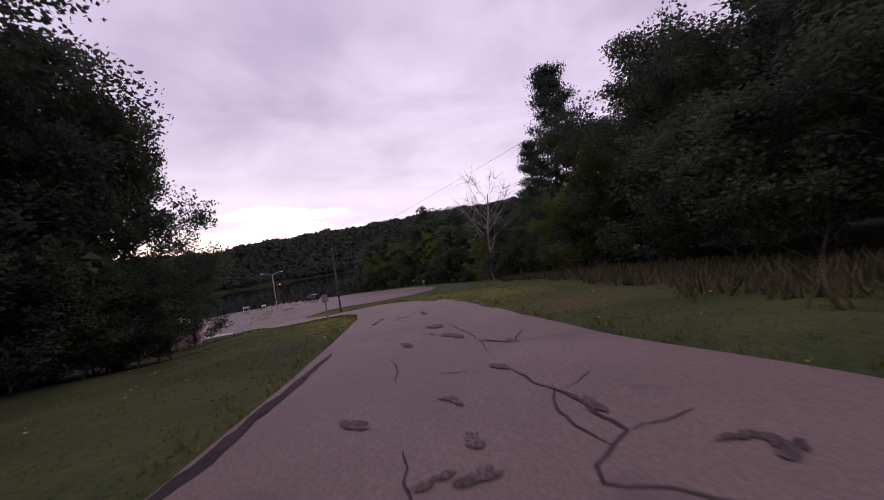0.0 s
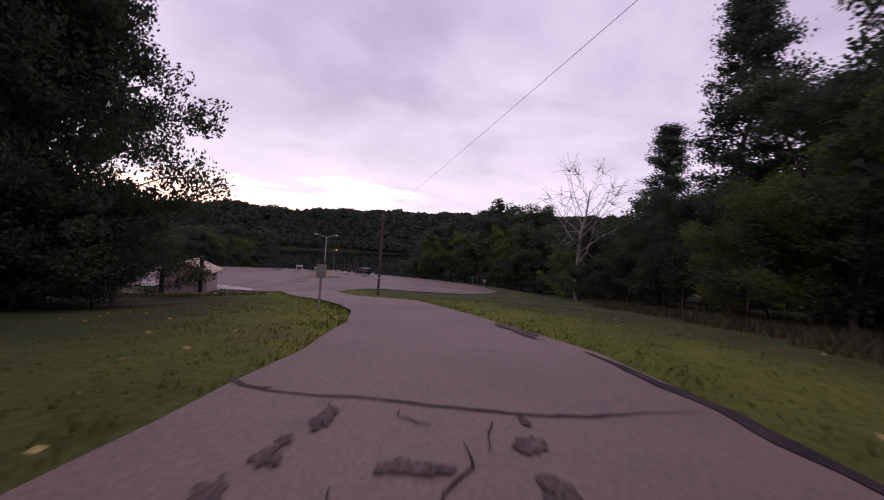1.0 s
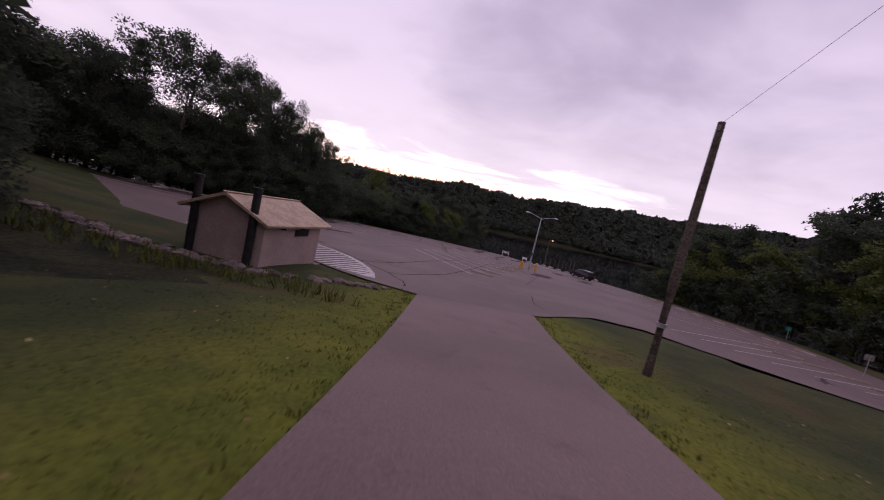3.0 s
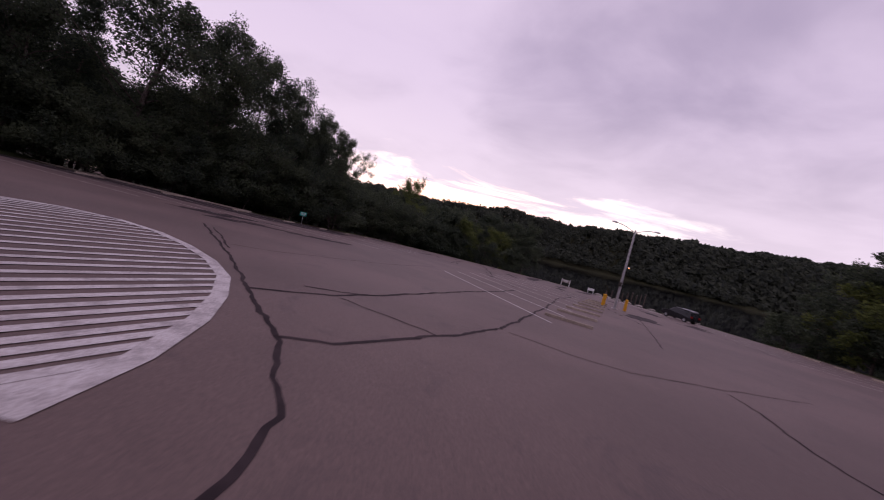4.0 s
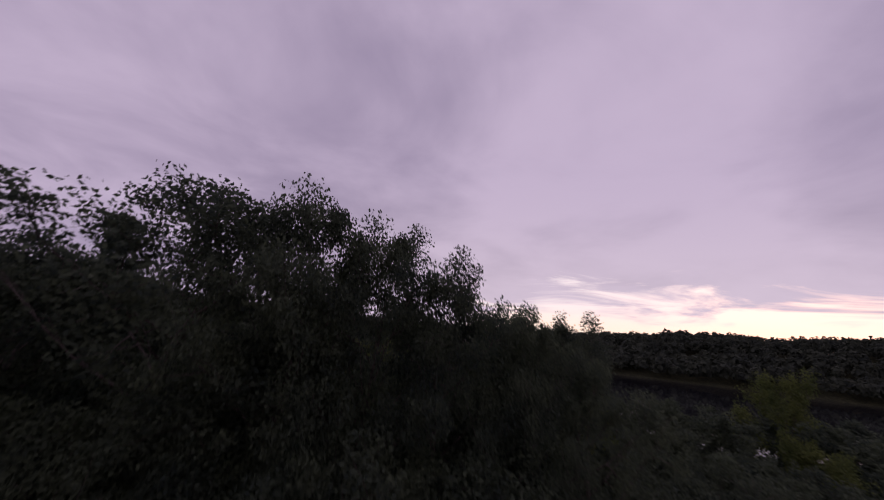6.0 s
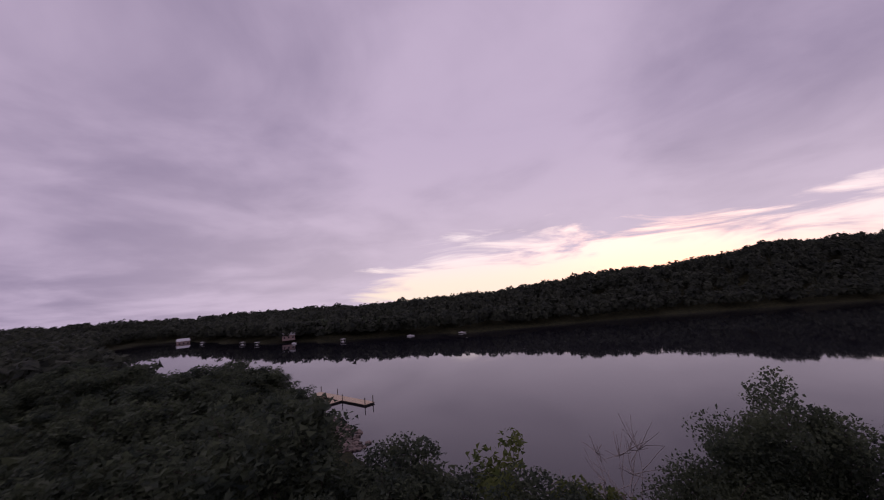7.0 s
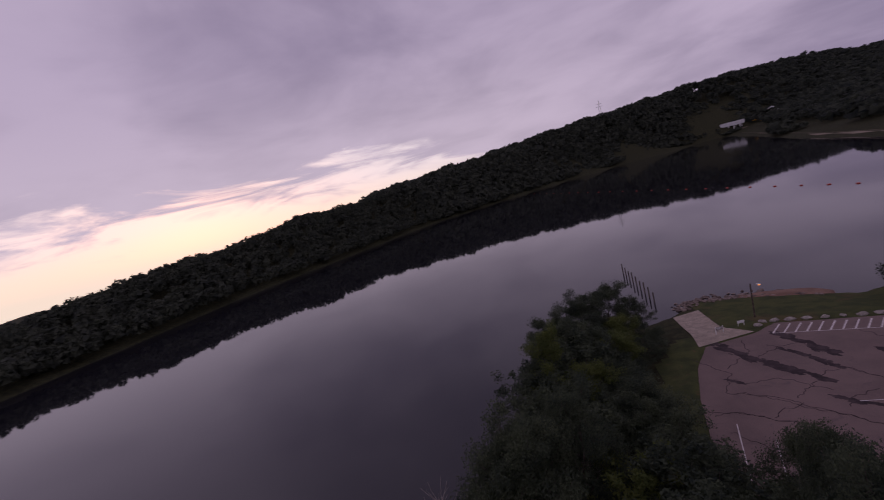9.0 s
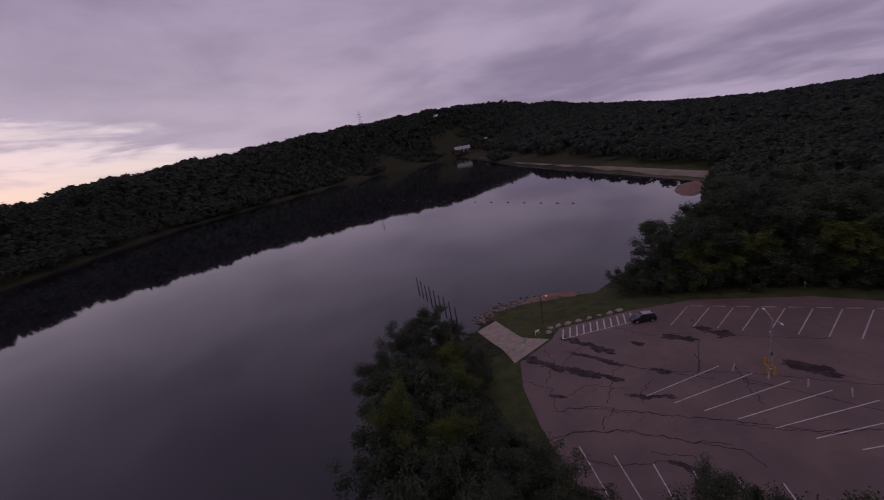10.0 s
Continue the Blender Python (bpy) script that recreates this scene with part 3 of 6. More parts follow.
grove("shrubs beyond the lot", [("bush_mid", -1, 83, 1.0), ("bush_mid", -5, 87, 0.9), ("bush_mid", -10, 94, 1.0), ("bush_mid", -15, 98.5, 1.0), ("bush_mid", -21, 103, 0.9), ("bush_mid", -27, 107.5, 0.95), ("bush_mid", -31, 112, 0.9), ("bush_mid", -24, 116, 1.0), ("bush_mid", 4, 80, 1.0), ("bush_mid", -17, 111, 1.0), ("bush_mid", -29, 117, 0.9)])
topped(BELT, [("thin", -70.5, 32.4, 20.4, 0.9), ("pine", -72.0, 36.0, 21.8, 0.6), ("thin", -70.8, 40.4, 25.0, 1.0), ("oak", -71.2, 46.8, 24.6, 0.66), ("oak", -73.0, 50.8, 23.6, 0.62), ("oak", -72.6, 55.2, 21.6, 0.58), ("oak", -72.2, 59.2, 19.2, 0.5), ("thin", -72.0, 62.8, 17.4, 0.6), ("oak", -92.8, 60.5, 21.0, 0.7), ("oak", -88.5, 66.0, 20.4, 0.6)])
topped(BELT, [("maple_mid", -74.5 - 0.6 * (k % 3), 31.0 + 4.1 * k, 11.8 + 0.9 * (k % 2), 1.2) for k in range(9)])
grove("shrubs between the lot and the lake", [("bush", -77.5 - 0.5 * k - 1.5 * (k % 2), 66.0 + 2.7 * k, 1.0 + 0.08 * (k % 3)) for k in range(13)] + [("bush", -69.2 - 0.9 * (k % 2), 30.0 + 2.6 * k, 1.0 + 0.1 * (k % 3)) for k in range(13)])
topped(BELT, [("maple", -74.0, 30.0, 20.0, 1.0), ("oak_mid", -69.5, 26.0, 18.5, 1.1), ("oak", -79.0, 36.0, 17.0, 1.0), ("oak_mid", -81.0, 28.0, 19.0, 1.0), ("maple", -73.0, 45.0, 17.0, 1.2), ("maple", -78.5, 47.0, 15.0, 1.2), ("oak", -77.0, 41.5, 15.5, 1.1), ("maple", -83.0, 51.5, 15.5, 1.1)])
topped(BELT, [("maple_mid", -76.5, 57.0, 14.0, 1.2), ("maple_mid", -80.0, 62.0, 14.5, 1.2), ("light_mid", -84.5, 66.0, 13.0, 1.2), ("maple_mid", -89.5, 70.0, 13.5, 1.2), ("oak_mid", -94.5, 63.5, 14.0, 1.1), ("maple", -88.0, 54.0, 15.0, 1.1)])
topped(BELT, [("maple", -94.0, 42.0, 17.5, 1.1), ("maple", -101.0, 40.0, 18.0, 1.1), ("oak_mid", -106.0, 34.0, 20.5, 1.1), ("light_mid", -100.0, 50.0, 16.6, 1.0), ("bush", -97.0, 57.5, 13.0, 0.7), ("maple", -93.5, 48.5, 17.6, 1.1), ("maple", -90.5, 53.0, 16.4, 0.9), ("maple", -93.8, 61.6, 19.6, 0.75), ("light", -88.5, 47.5, 16.5, 1.1), ("maple", -87.0, 41.0, 16.0, 1.1)])
topped(BELT, [("oak_mid", -93.5, 77.0, 13.5, 0.9), ("maple_mid", -94.0, 84.0, 13.0, 0.95), ("oak_mid", -92.5, 92.0, 13.6, 0.95), ("maple", -91.0, 100.5, 14.0, 0.95), ("oak", -86.0, 107.5, 14.8, 0.95), ("maple", -80.5, 112.5, 14.4, 0.95), ("oak", -76.5, 110.5, 11.5, 0.9), ("light", -82.0, 96.0, 11.5, 0.95), ("light", -79.5, 104.5, 11.0, 0.95)])
topped(BELT, [("maple_mid", -87.0, 73.0, 12.0, 1.0), ("light", -85.5, 86.5, 12.0, 0.95), ("oak_mid", -88.5, 80.0, 13.0, 0.95), ("maple", -86.0, 99.0, 13.0, 0.95), ("maple_mid", -90.0, 88.0, 13.0, 1.0), ("maple_mid", -84.5, 92.0, 12.0, 1.0), ("maple_mid", -88.0, 95.0, 13.5, 1.0), ("maple_mid", -83.5, 79.5, 11.0, 0.9), ("light", -91.0, 86.0, 17.8, 0.55)])
grove("shrubs between the lot and the lake", [("bush", -68.2, 44, 0.8), ("bush", -70.5, 50, 0.95), ("bush", -73.2, 56.5, 1.0), ("bush", -76.5, 62.5, 1.0), ("bush", -80, 68, 1.0), ("bush", -82, 74, 1.0), ("bush", -82, 80, 0.9), ("bush", -81, 87, 0.85), ("bush", -79.5, 93, 0.8), ("bush", -77, 99.5, 0.8), ("bush", -74.5, 104.5, 0.8)])
grove("shrubs between the lot and the lake", [("bush", -89, 76, 1.0), ("bush", -90, 91, 0.9), ("bush", -89, 103, 0.9), ("bush", -82, 114, 0.9), ("bush", -86, 66, 1.0), ("bush", -78.5, 58, 1.2), ("bush", -75.5, 47, 1.2), ("bush", -67.5, 38, 1.0), ("bush", -93, 70, 0.9), ("bush", -76, 52.5, 1.2), ("bush", -84, 61.5, 1.2), ("bush", -72, 42, 1.2)])
grove("shrubs between the lot and the lake", [("bush", -88, 57, 1.2), ("bush_mid", -94, 61, 1.0), ("bush_mid", -99, 62, 1.0), ("bush_mid", -97, 54, 1.2), ("bush_mid", -103, 57.5, 0.9), ("bush", -92, 50, 1.3), ("bush", -84, 53, 1.3), ("bush", -83, 45, 1.3), ("bush_mid", -110, 52, 1.0)])
random.seed(9)
topped(POINT, [("maple", -184.6, 16.4, 11.6, 1.0), ("oak_mid", -179.0, 9.5, 12.4, 1.1), ("maple_mid", -171.0, 5.0, 13.0, 1.1), ("oak_mid", -159.0, 21.0, 12.6, 1.1), ("maple_mid", -150.0, 26.0, 12.4, 1.1)])
for k in range(95):
    x, y = random.uniform(-186, -82), random.uniform(-24, 46)
    back = float(away(SHORE, x, y)) * (1 if not inside(SHORE, x, y) else -1)
    if back < 3 or math.hypot(x + 172, y - 24) < 10 or y > 44 - 0.34 * (-84 - x) + 6 or (x > -92 and y > 38):
        continue
    topped(POINT, [(random.choice(["oak_mid", "maple_mid", "maple_mid"]) if back > 9 else "bush_mid", x, y, min(4.5 + 0.62 * back, random.uniform(13.5, 18.5)), random.uniform(1.0, 1.3))])
for k in range(30):
    x, y = random.uniform(-122, -71), random.uniform(-24, 25)
    topped(POINT, [(random.choice(["oak_mid", "maple_mid", "maple_mid"]), x, y, random.uniform(14.0, 18.0), random.uniform(1.0, 1.25))])
tree("dead", -98.0, 55.5, 1.25, 200, "dead trees")
tree("dead", -88.5, 71.0, 0.85, 100, "dead trees")
tree("dead", -88.0, 94.0, 0.75, 100, "dead trees")
tree("dead", -17.0, 117.0, 0.8, 10, "dead trees")


def forest(name, spots, cards, label, leaf, seed):
    """Far woods: rounded crowns of leaf clumps that face outwards, in one mesh."""
    rng = np.random.default_rng(seed)
    spot = np.repeat(np.array(spots), cards, 0)
    n = len(spot)
    out = rng.normal(0, 1, (n, 3))
    out /= np.linalg.norm(out, axis=1)[:, None]
    out[:, 2] = np.abs(out[:, 2]) * 1.5 - 0.5
    out /= np.linalg.norm(out, axis=1)[:, None]
    r, h = spot[:, 3:4], spot[:, 4:5]
    centre = spot[:, :3] + np.concatenate([r * 0, r * 0, h * 0.55], 1) + out * np.concatenate([r, r, h * 0.45], 1) * rng.uniform(0.72, 1.06, (n, 1))
    face = out + rng.normal(0, 0.38, (n, 3))
    face /= np.linalg.norm(face, axis=1)[:, None]
    a = np.cross(face, rng.normal(0, 1, (n, 3)))
    a /= np.linalg.norm(a, axis=1)[:, None]
    b = np.cross(face, a)
    s_ = 2.1 * r / math.sqrt(cards) * rng.uniform(0.7, 1.35, (n, 1))
    v = np.stack([centre - a * s_ - b * s_ * 0.6, centre + a * s_ - b * s_ * 0.6, centre + b * s_], 1).reshape(-1, 3)
    me = mesh_of(name, v.tolist(), np.arange(3 * n).reshape(n, 3).tolist(), [leaf])
    return tagged(new(name, me), label, "woods", kind="stuff")


def scatter(n, box_, keep, seed, rr=(3.2, 5.2), hh=(9, 15)):
    rng = np.random.default_rng(seed)
    x = rng.uniform(box_[0], box_[1], n)
    y = rng.uniform(box_[2], box_[3], n)
    d = away(SHORE, x, y)
    land = ~inside(SHORE, x, y)
    ok = land & keep(x, y, d)
    x, y = x[ok], y[ok]
    z = height(x, y)
    return list(zip(x, y, z, rng.uniform(*rr, len(x)), rng.uniform(*hh, len(x))))


# the wooded hill across the lake, and the land round the lake
forest("woods", scatter(17500, (-720, -190, -330, 700), lambda x, y, d: (d > 0.5) & (d < np.where(y < 120, 330, 170)) & (x < -200), 1), 44, "wooded hill across the lake in late summer leaf", M_FAR_LEAF, 1)
forest("woods", scatter(26000, (-520, 520, 640, 1600), lambda x, y, d: (d > 1) & (d < 330) & ~((x > 215) & (y < 1105)) & ~((x > 310) & (y < 1500)), 2, (5.5, 9), (12, 18)), 20, "far wooded ridge beyond the dam", M_FAR_LEAF, 2)
forest("woods", scatter(2300, (-420, -124, -260, 60), lambda x, y, d: (d > 14) & (d < 130) & (x + y < 40), 3, (3.6, 5.2), (8, 11)), 80, "dense woods on the point of land", M_LEAF, 3)
forest("woods", scatter(19000, (-480, 420, 600, 1250), lambda x, y, d: (d > 0.5) & (d < 26) & ~((x > 215) & (y < 1080)), 7, (3.2, 5.0), (6, 9)), 22, "trees along the far waterline", M_FAR_LEAF, 7)
forest("woods", scatter(1700, (20, 280, 80, 330), lambda x, y, d: (d > 5) & (x > 40) & ~((y > 190) & (y < 1120) & (d < 22 + 0.03 * (y - 190))), 4, (3.4, 5.4), (9, 13)), 70, "woods beside the dam and along the cove", M_FAR_LEAF, 4)
forest("woods", scatter(17000, (150, 1500, -100, 1650), lambda x, y, d: (d > 5) & ((x > 280) | (y > 330)) & ~((y > 190) & (y < 1120) & (d < 22 + 0.03 * (y - 190))), 6, (6, 9.5), (10, 14)), 20, "wide woods on the plain beyond the dam", M_FAR_LEAF, 6)
forest("woods", scatter(1500, (-130, 130, -160, 100), lambda x, y, d: (np.minimum(away(LOT, x, y), away(ROAD, x, y)) > 28) & ~inside(LOT, x, y) & ~((x > -12) & (x < 18) & (y < 40)) & (d > 20) & ((x > -66) | (y < -24)), 5, (3.5, 5), (11, 16)), 60, "woods round the parking lot", M_LEAF, 5)

# ---- materials of the built things ----
M_WALL = material("tan_textured_wall", two_tone((0.36, 0.27, 0.24), (0.44, 0.33, 0.29), 1.3, 0.3, 0.7, 0.25, 25.0), 0.9, (0.5, 0.01, lambda n, p: n.noise(p, 45.0, 4.0, 0.7)))
M_ROOF = material("cedar_look_roof", two_tone((0.40, 0.30, 0.21), (0.55, 0.42, 0.30), 1.6, 0.3, 0.7, 0.3, 20.0), 0.8)
M_BLACK = material("black_vent_pipe", two_tone((0.012, 0.012, 0.013), (0.025, 0.024, 0.024), 4.0), 0.6)
M_DARKMETAL = material("dark_bronze_metal", two_tone((0.05, 0.045, 0.04), (0.09, 0.08, 0.07), 3.0), 0.5, metal=0.6)
M_STEEL = material("galvanized_steel", two_tone((0.38, 0.38, 0.39), (0.55, 0.55, 0.56), 5.0), 0.45, metal=0.7)
M_LAMPHEAD = material("grey_lamp_housing", two_tone((0.55, 0.55, 0.56), (0.68, 0.68, 0.68), 4.0), 0.5)
M_POLE = material("creosoted_pole", two_tone((0.06, 0.045, 0.036), (0.12, 0.095, 0.075), 2.0, 0.3, 0.7, 0.5, 16.0), 0.9, (0.5, 0.01, lambda n, p: n.noise(p, 20.0, 4.0, 0.7)))
M_YELLOW = material("yellow_bollard_paint", two_tone((0.70, 0.36, 0.02), (0.56, 0.27, 0.02), 3.0), 0.6)
M_SIGNBACK = material("sign_back", two_tone((0.19, 0.17, 0.15), (0.26, 0.235, 0.21), 3.0), 0.6)
M_TEAL = material("teal_sign", two_tone((0.03, 0.42, 0.33), (0.045, 0.48, 0.38), 3.0), 0.5)
M_WHITE = material("white_paint", two_tone((0.70, 0.70, 0.70), (0.80, 0.80, 0.79), 3.0), 0.5)
M_SUV = material("dark_car_paint", two_tone((0.010, 0.012, 0.014), (0.016, 0.018, 0.02), 2.0), 0.25, spec=0.6)
M_GLASS = material("car_glass", two_tone((0.03, 0.035, 0.04), (0.04, 0.045, 0.05), 2.0), 0.06, spec=0.8)
M_SILVER = material("silver_trim", two_tone((0.42, 0.43, 0.45), (0.5, 0.5, 0.52), 2.0), 0.35, metal=0.5)
M_TYRE = material("tyre_rubber", two_tone((0.02, 0.02, 0.02), (0.035, 0.035, 0.035), 8.0), 0.85)
M_RED = material("red_plastic", two_tone((0.40, 0.05, 0.035), (0.5, 0.075, 0.05), 3.0), 0.5)
M_TAIL = material("red_lens", two_tone((0.35, 0.015, 0.015), (0.4, 0.02, 0.02), 3.0), 0.3)
M_DECK = material("dock_boards", two_tone((0.50, 0.40, 0.27), (0.60, 0.49, 0.34), 1.5, 0.3, 0.7, 0.4, 12.0), 0.8)
M_ROCK = material("grey_rock", lambda n, p: n.mix(n.add("ShaderNodeNewGeometry").outputs["Random Per Island"], (0.09, 0.07, 0.06), (0.24, 0.19, 0.16)), 0.9, (0.6, 0.05, lambda n, p: n.noise(p, 6.0, 5.0, 0.7)))
M_STONE = material("pale_boulder", two_tone((0.20, 0.18, 0.155), (0.34, 0.31, 0.275), 2.0, 0.3, 0.7, 0.4, 10.0), 0.9, (0.7, 0.08, lambda n, p: n.noise(p, 3.0, 5.0, 0.7)))
# serves stains, damp and, under the lakeside stalls, painted tree shade
M_DARKPAVE = material("damp_stained_shaded_asphalt", two_tone((0.030, 0.021, 0.023), (0.060, 0.043, 0.045), 0.7, 0.4, 0.6, 0.4, 28.0), 0.8, spec=0.2)
M_PATCH = material("road_patch", two_tone((0.078, 0.056, 0.055), (0.130, 0.094, 0.088), 3.0, 0.35, 0.65, 0.5, 30.0), 0.85, spec=0.15)
M_CONDAM = material("dam_concrete", two_tone((0.19, 0.155, 0.115), (0.28, 0.235, 0.18), 0.05, 0.3, 0.7), 0.9)
M_EARTH = material("bare_red_earth", two_tone((0.16, 0.095, 0.07), (0.24, 0.15, 0.11), 0.4, 0.3, 0.7, 0.3), 0.95)
M_FALLEN = material("fallen_leaf", lambda n, p: n.mix(n.add("ShaderNodeNewGeometry").outputs["Random Per Island"], (0.20, 0.10, 0.035), (0.42, 0.33, 0.13)), 0.85)
M_BLADE = material("grass_blades", lambda n, p: n.mix(n.add("ShaderNodeNewGeometry").outputs["Random Per Island"], (0.080, 0.098, 0.024), (0.150, 0.158, 0.034)), 0.8, spec=0.1)
M_STRAW = material("dry_weeds", lambda n, p: n.mix(n.add("ShaderNodeNewGeometry").outputs["Random Per Island"], (0.055, 0.052, 0.026), (0.12, 0.10, 0.055)), 0.9, spec=0.1)
M_BULB = material("sodium_lens", lambda n, p: (0.9, 0.35, 0.1), 0.4)
bulb = next(x for x in M_BULB.node_tree.nodes if x.type == "BSDF_PRINCIPLED")
bulb.inputs["Emission Color"].default_value, bulb.inputs["Emission Strength"].default_value = (1.0, 0.32, 0.08, 1), 2.0


# ---- road marks: painted lines, cracks and patches ----
def ribbon(name, pts, width, mat, parent, lift, jag=0.0, grain=0.35, taper=False, label=""):
    """A thin flat strip that follows the paving."""
    run = []
    for a, b in zip(pts, pts[1:]):
        n = max(1, int(math.hypot(b[0] - a[0], b[1] - a[1]) / grain))
        run += [(a[0] + (b[0] - a[0]) * k / n, a[1] + (b[1] - a[1]) * k / n) for k in range(n)]
    run.append(pts[-1])
    vs, last = [], len(run) - 1
    for i, (x, y) in enumerate(run):
        x0, y0 = run[max(i - 1, 0)]
        x1, y1 = run[min(i + 1, last)]
        l = math.hypot(x1 - x0, y1 - y0) or 1
        nx_, ny_ = -(y1 - y0) / l, (x1 - x0) / l
        if jag and 0 < i < last:
            s = jag * (noise.noise((x * 0.9, y * 0.9, 1.0)) + 0.6 * noise.noise((x * 3.7, y * 3.7, 5.0)))
            x, y = x + nx_ * s, y + ny_ * s
        w_ = width * (1 + (0.6 * noise.noise((x * 2.3, y * 2.3, 9.0)) if jag else 0))
        if taper:
            w_ *= max(0.15, math.sin(math.pi * (i + 0.3) / (last + 0.6)) ** 0.5)
        for s in (-0.5, 0.5):
            u, v = x + nx_ * w_ * s, y + ny_ * w_ * s
            vs.append((u, v, float(grade(u, v)) + lift))
    fs = [(2 * i, 2 * i + 1, 2 * i + 3, 2 * i + 2) for i in range(last)]
    ob = new(name, mesh_of(name, vs, fs, [mat]))
    ob.parent = parent
    if label:
        ob["label"] = label
    return ob


def blotch(name, pts, width, mat, parent, lift, seed, label=""):
    """Irregular dark patches strewn along a line, in one mesh."""
    rng = np.random.default_rng(seed)
    vs, fs = [], []
    run = sum(math.hypot(b[0] - a[0], b[1] - a[1]) for a, b in zip(pts, pts[1:]))
    way = math.atan2(pts[-1][1] - pts[0][1], pts[-1][0] - pts[0][0])
    for k in range(max(5, int(run / width * 6))):
        f = rng.uniform(0, len(pts) - 1)
        i = min(int(f), len(pts) - 2)
        r = width * rng.choice([0.10, 0.16, 0.26, 0.42])
        x = pts[i][0] + (pts[i + 1][0] - pts[i][0]) * (f - i) + rng.normal(0, width * 0.26)
        y = pts[i][1] + (pts[i + 1][1] - pts[i][1]) * (f - i) + rng.normal(0, width * 0.26)
        long = rng.uniform(1.2, 2.4)
        n0, m = len(vs), 18
        for q in range(m):
            a = q * 2 * math.pi / m
            e = r * (1 + 0.75 * noise.noise((math.cos(a) * 1.6 + k * 7.1, math.sin(a) * 1.6, seed * 3.3)) + 0.35 * noise.noise((math.cos(a) * 4.5, math.sin(a) * 4.5 + k * 3.7, seed)))
            u, v = e * math.cos(a) * long, e * math.sin(a)
            px_, py_ = x + u * math.cos(way) - v * math.sin(way), y + u * math.sin(way) + v * math.cos(way)
            vs.append((px_, py_, float(grade(px_, py_)) + lift + 0.00012 * k))
        fs.append(tuple(range(n0, n0 + m)))
    ob = new(name, mesh_of(name, vs, fs, [mat]))
    ob.parent = parent
    if label:
        ob["label"] = label
    return ob


LIFT = 0.036
road_cracks = [
    ([(2.0, 2.0), (2.2, 1.3), (2.5, 0.8), (2.6, 0.2), (2.7, -0.1), (2.5, -0.3), (2.3, -0.5), (2.3, -0.7), (2.6, -0.9), (3.1, -1.2)], 0.085), ([(2.4, 1.1), (2.3, 0.4), (2.4, -0.1), (2.5, -0.3)], 0.06), ([(2.7, -0.1), (2.8, 0.0), (3.0, 0.0), (3.3, 0.1)], 0.05),
    ([(0.9, 7.4), (1.1, 6.5), (1.7, 4.0), (1.9, 2.9)], 0.045), ([(1.7, 4.0), (2.3, 3.4)], 0.10), ([(0.2, 3.5), (0.4, 2.7), (0.5, 2.1)], 0.05), ([(0.9, 0.1), (1.0, -0.2), (1.0, -0.4), (1.1, -0.7)], 0.05), ([(2.5, 1.0), (2.9, 1.4)], 0.04),
    ([(1.1, 2.2), (1.5, 2.1)], 0.05), ([(-2.6, 10.56), (-2.4, 10.48), (-1.9, 10.4), (-1.3, 10.42), (-0.7, 10.4), (-0.3, 10.5), (0.2, 10.6), (0.8, 10.8), (1.5, 11.12)], 0.09), ([(-2.65, 10.6), (-2.35, 10.48), (-2.1, 10.44)], 0.16), ([(-0.35, 9.9), (-0.3, 9.6), (-0.36, 9.3), (-0.3, 8.9)], 0.05), ([(-0.2, 10.3), (-0.22, 10.0), (-0.18, 9.8)], 0.04), ([(-0.9, 10.3), (-0.92, 10.15), (-0.7, 10.05), (-0.6, 10.1)], 0.05), ([(-0.9, 9.2), (-0.4, 8.6), (0.2, 8.3)], 0.06), ([(0.4, 5.9), (0.9, 5.2), (1.2, 5.4)], 0.06), ([(2.3, 3.4), (2.6, 4.4)], 0.05)]
for pts, wd in road_cracks:
    ribbon("crack", pts, wd * 0.42, M_CRACK, road, LIFT, 0.09, 0.10, True)
for pts, wd in [([(0.1, 1.0), (0.3, 0.8)], 0.22), ([(1.2, 1.2), (1.4, 1.0)], 0.2), ([(1.45, 0.2), (1.55, 0.0)], 0.2), ([(2.15, 3.6), (2.3, 3.4)], 0.4), ([(3.2, -0.4), (3.4, -0.4)], 0.15), ([(1.4, -0.5), (1.6, -0.4)], 0.16),
                ([(1.1, -0.5), (1.3, -0.35)], 0.14), ([(3.4, -0.7), (3.5, -0.5)], 0.16), ([(0.6, 6.6), (0.9, 6.2)], 0.4), ([(1.1, 5.0), (1.3, 4.6)], 0.35), ([(0.2, 4.8), (0.4, 4.4)], 0.25), ([(2.55, 0.7), (2.6, 0.3)], 0.2), ([(-0.55, 16.2), (-0.2, 15.4), (0.3, 14.7)], 0.35), ([(1.8, 2.2), (2.0, 2.0)], 0.2),
                ([(-1.4, 10.2), (-1.3, 9.8)], 0.17), ([(-1.42, 9.65), (-1.35, 9.3)], 0.2), ([(-1.42, 9.1), (-1.3, 8.7)], 0.18), ([(-0.7, 9.45), (-0.4, 9.5)], 0.2), ([(0.0, 10.4), (0.05, 10.3)], 0.2), ([(0.08, 10.1), (0.12, 9.9)], 0.36), ([(0.2, 9.6), (0.22, 9.4)], 0.24), ([(-0.1, 15.1), (0.3, 14.2)], 0.3)]:
    blotch("patch", pts, wd * 0.6, M_PATCH, road, LIFT + 0.004, int(pts[0][0] * 10 + pts[0][1] * 100) % 97)
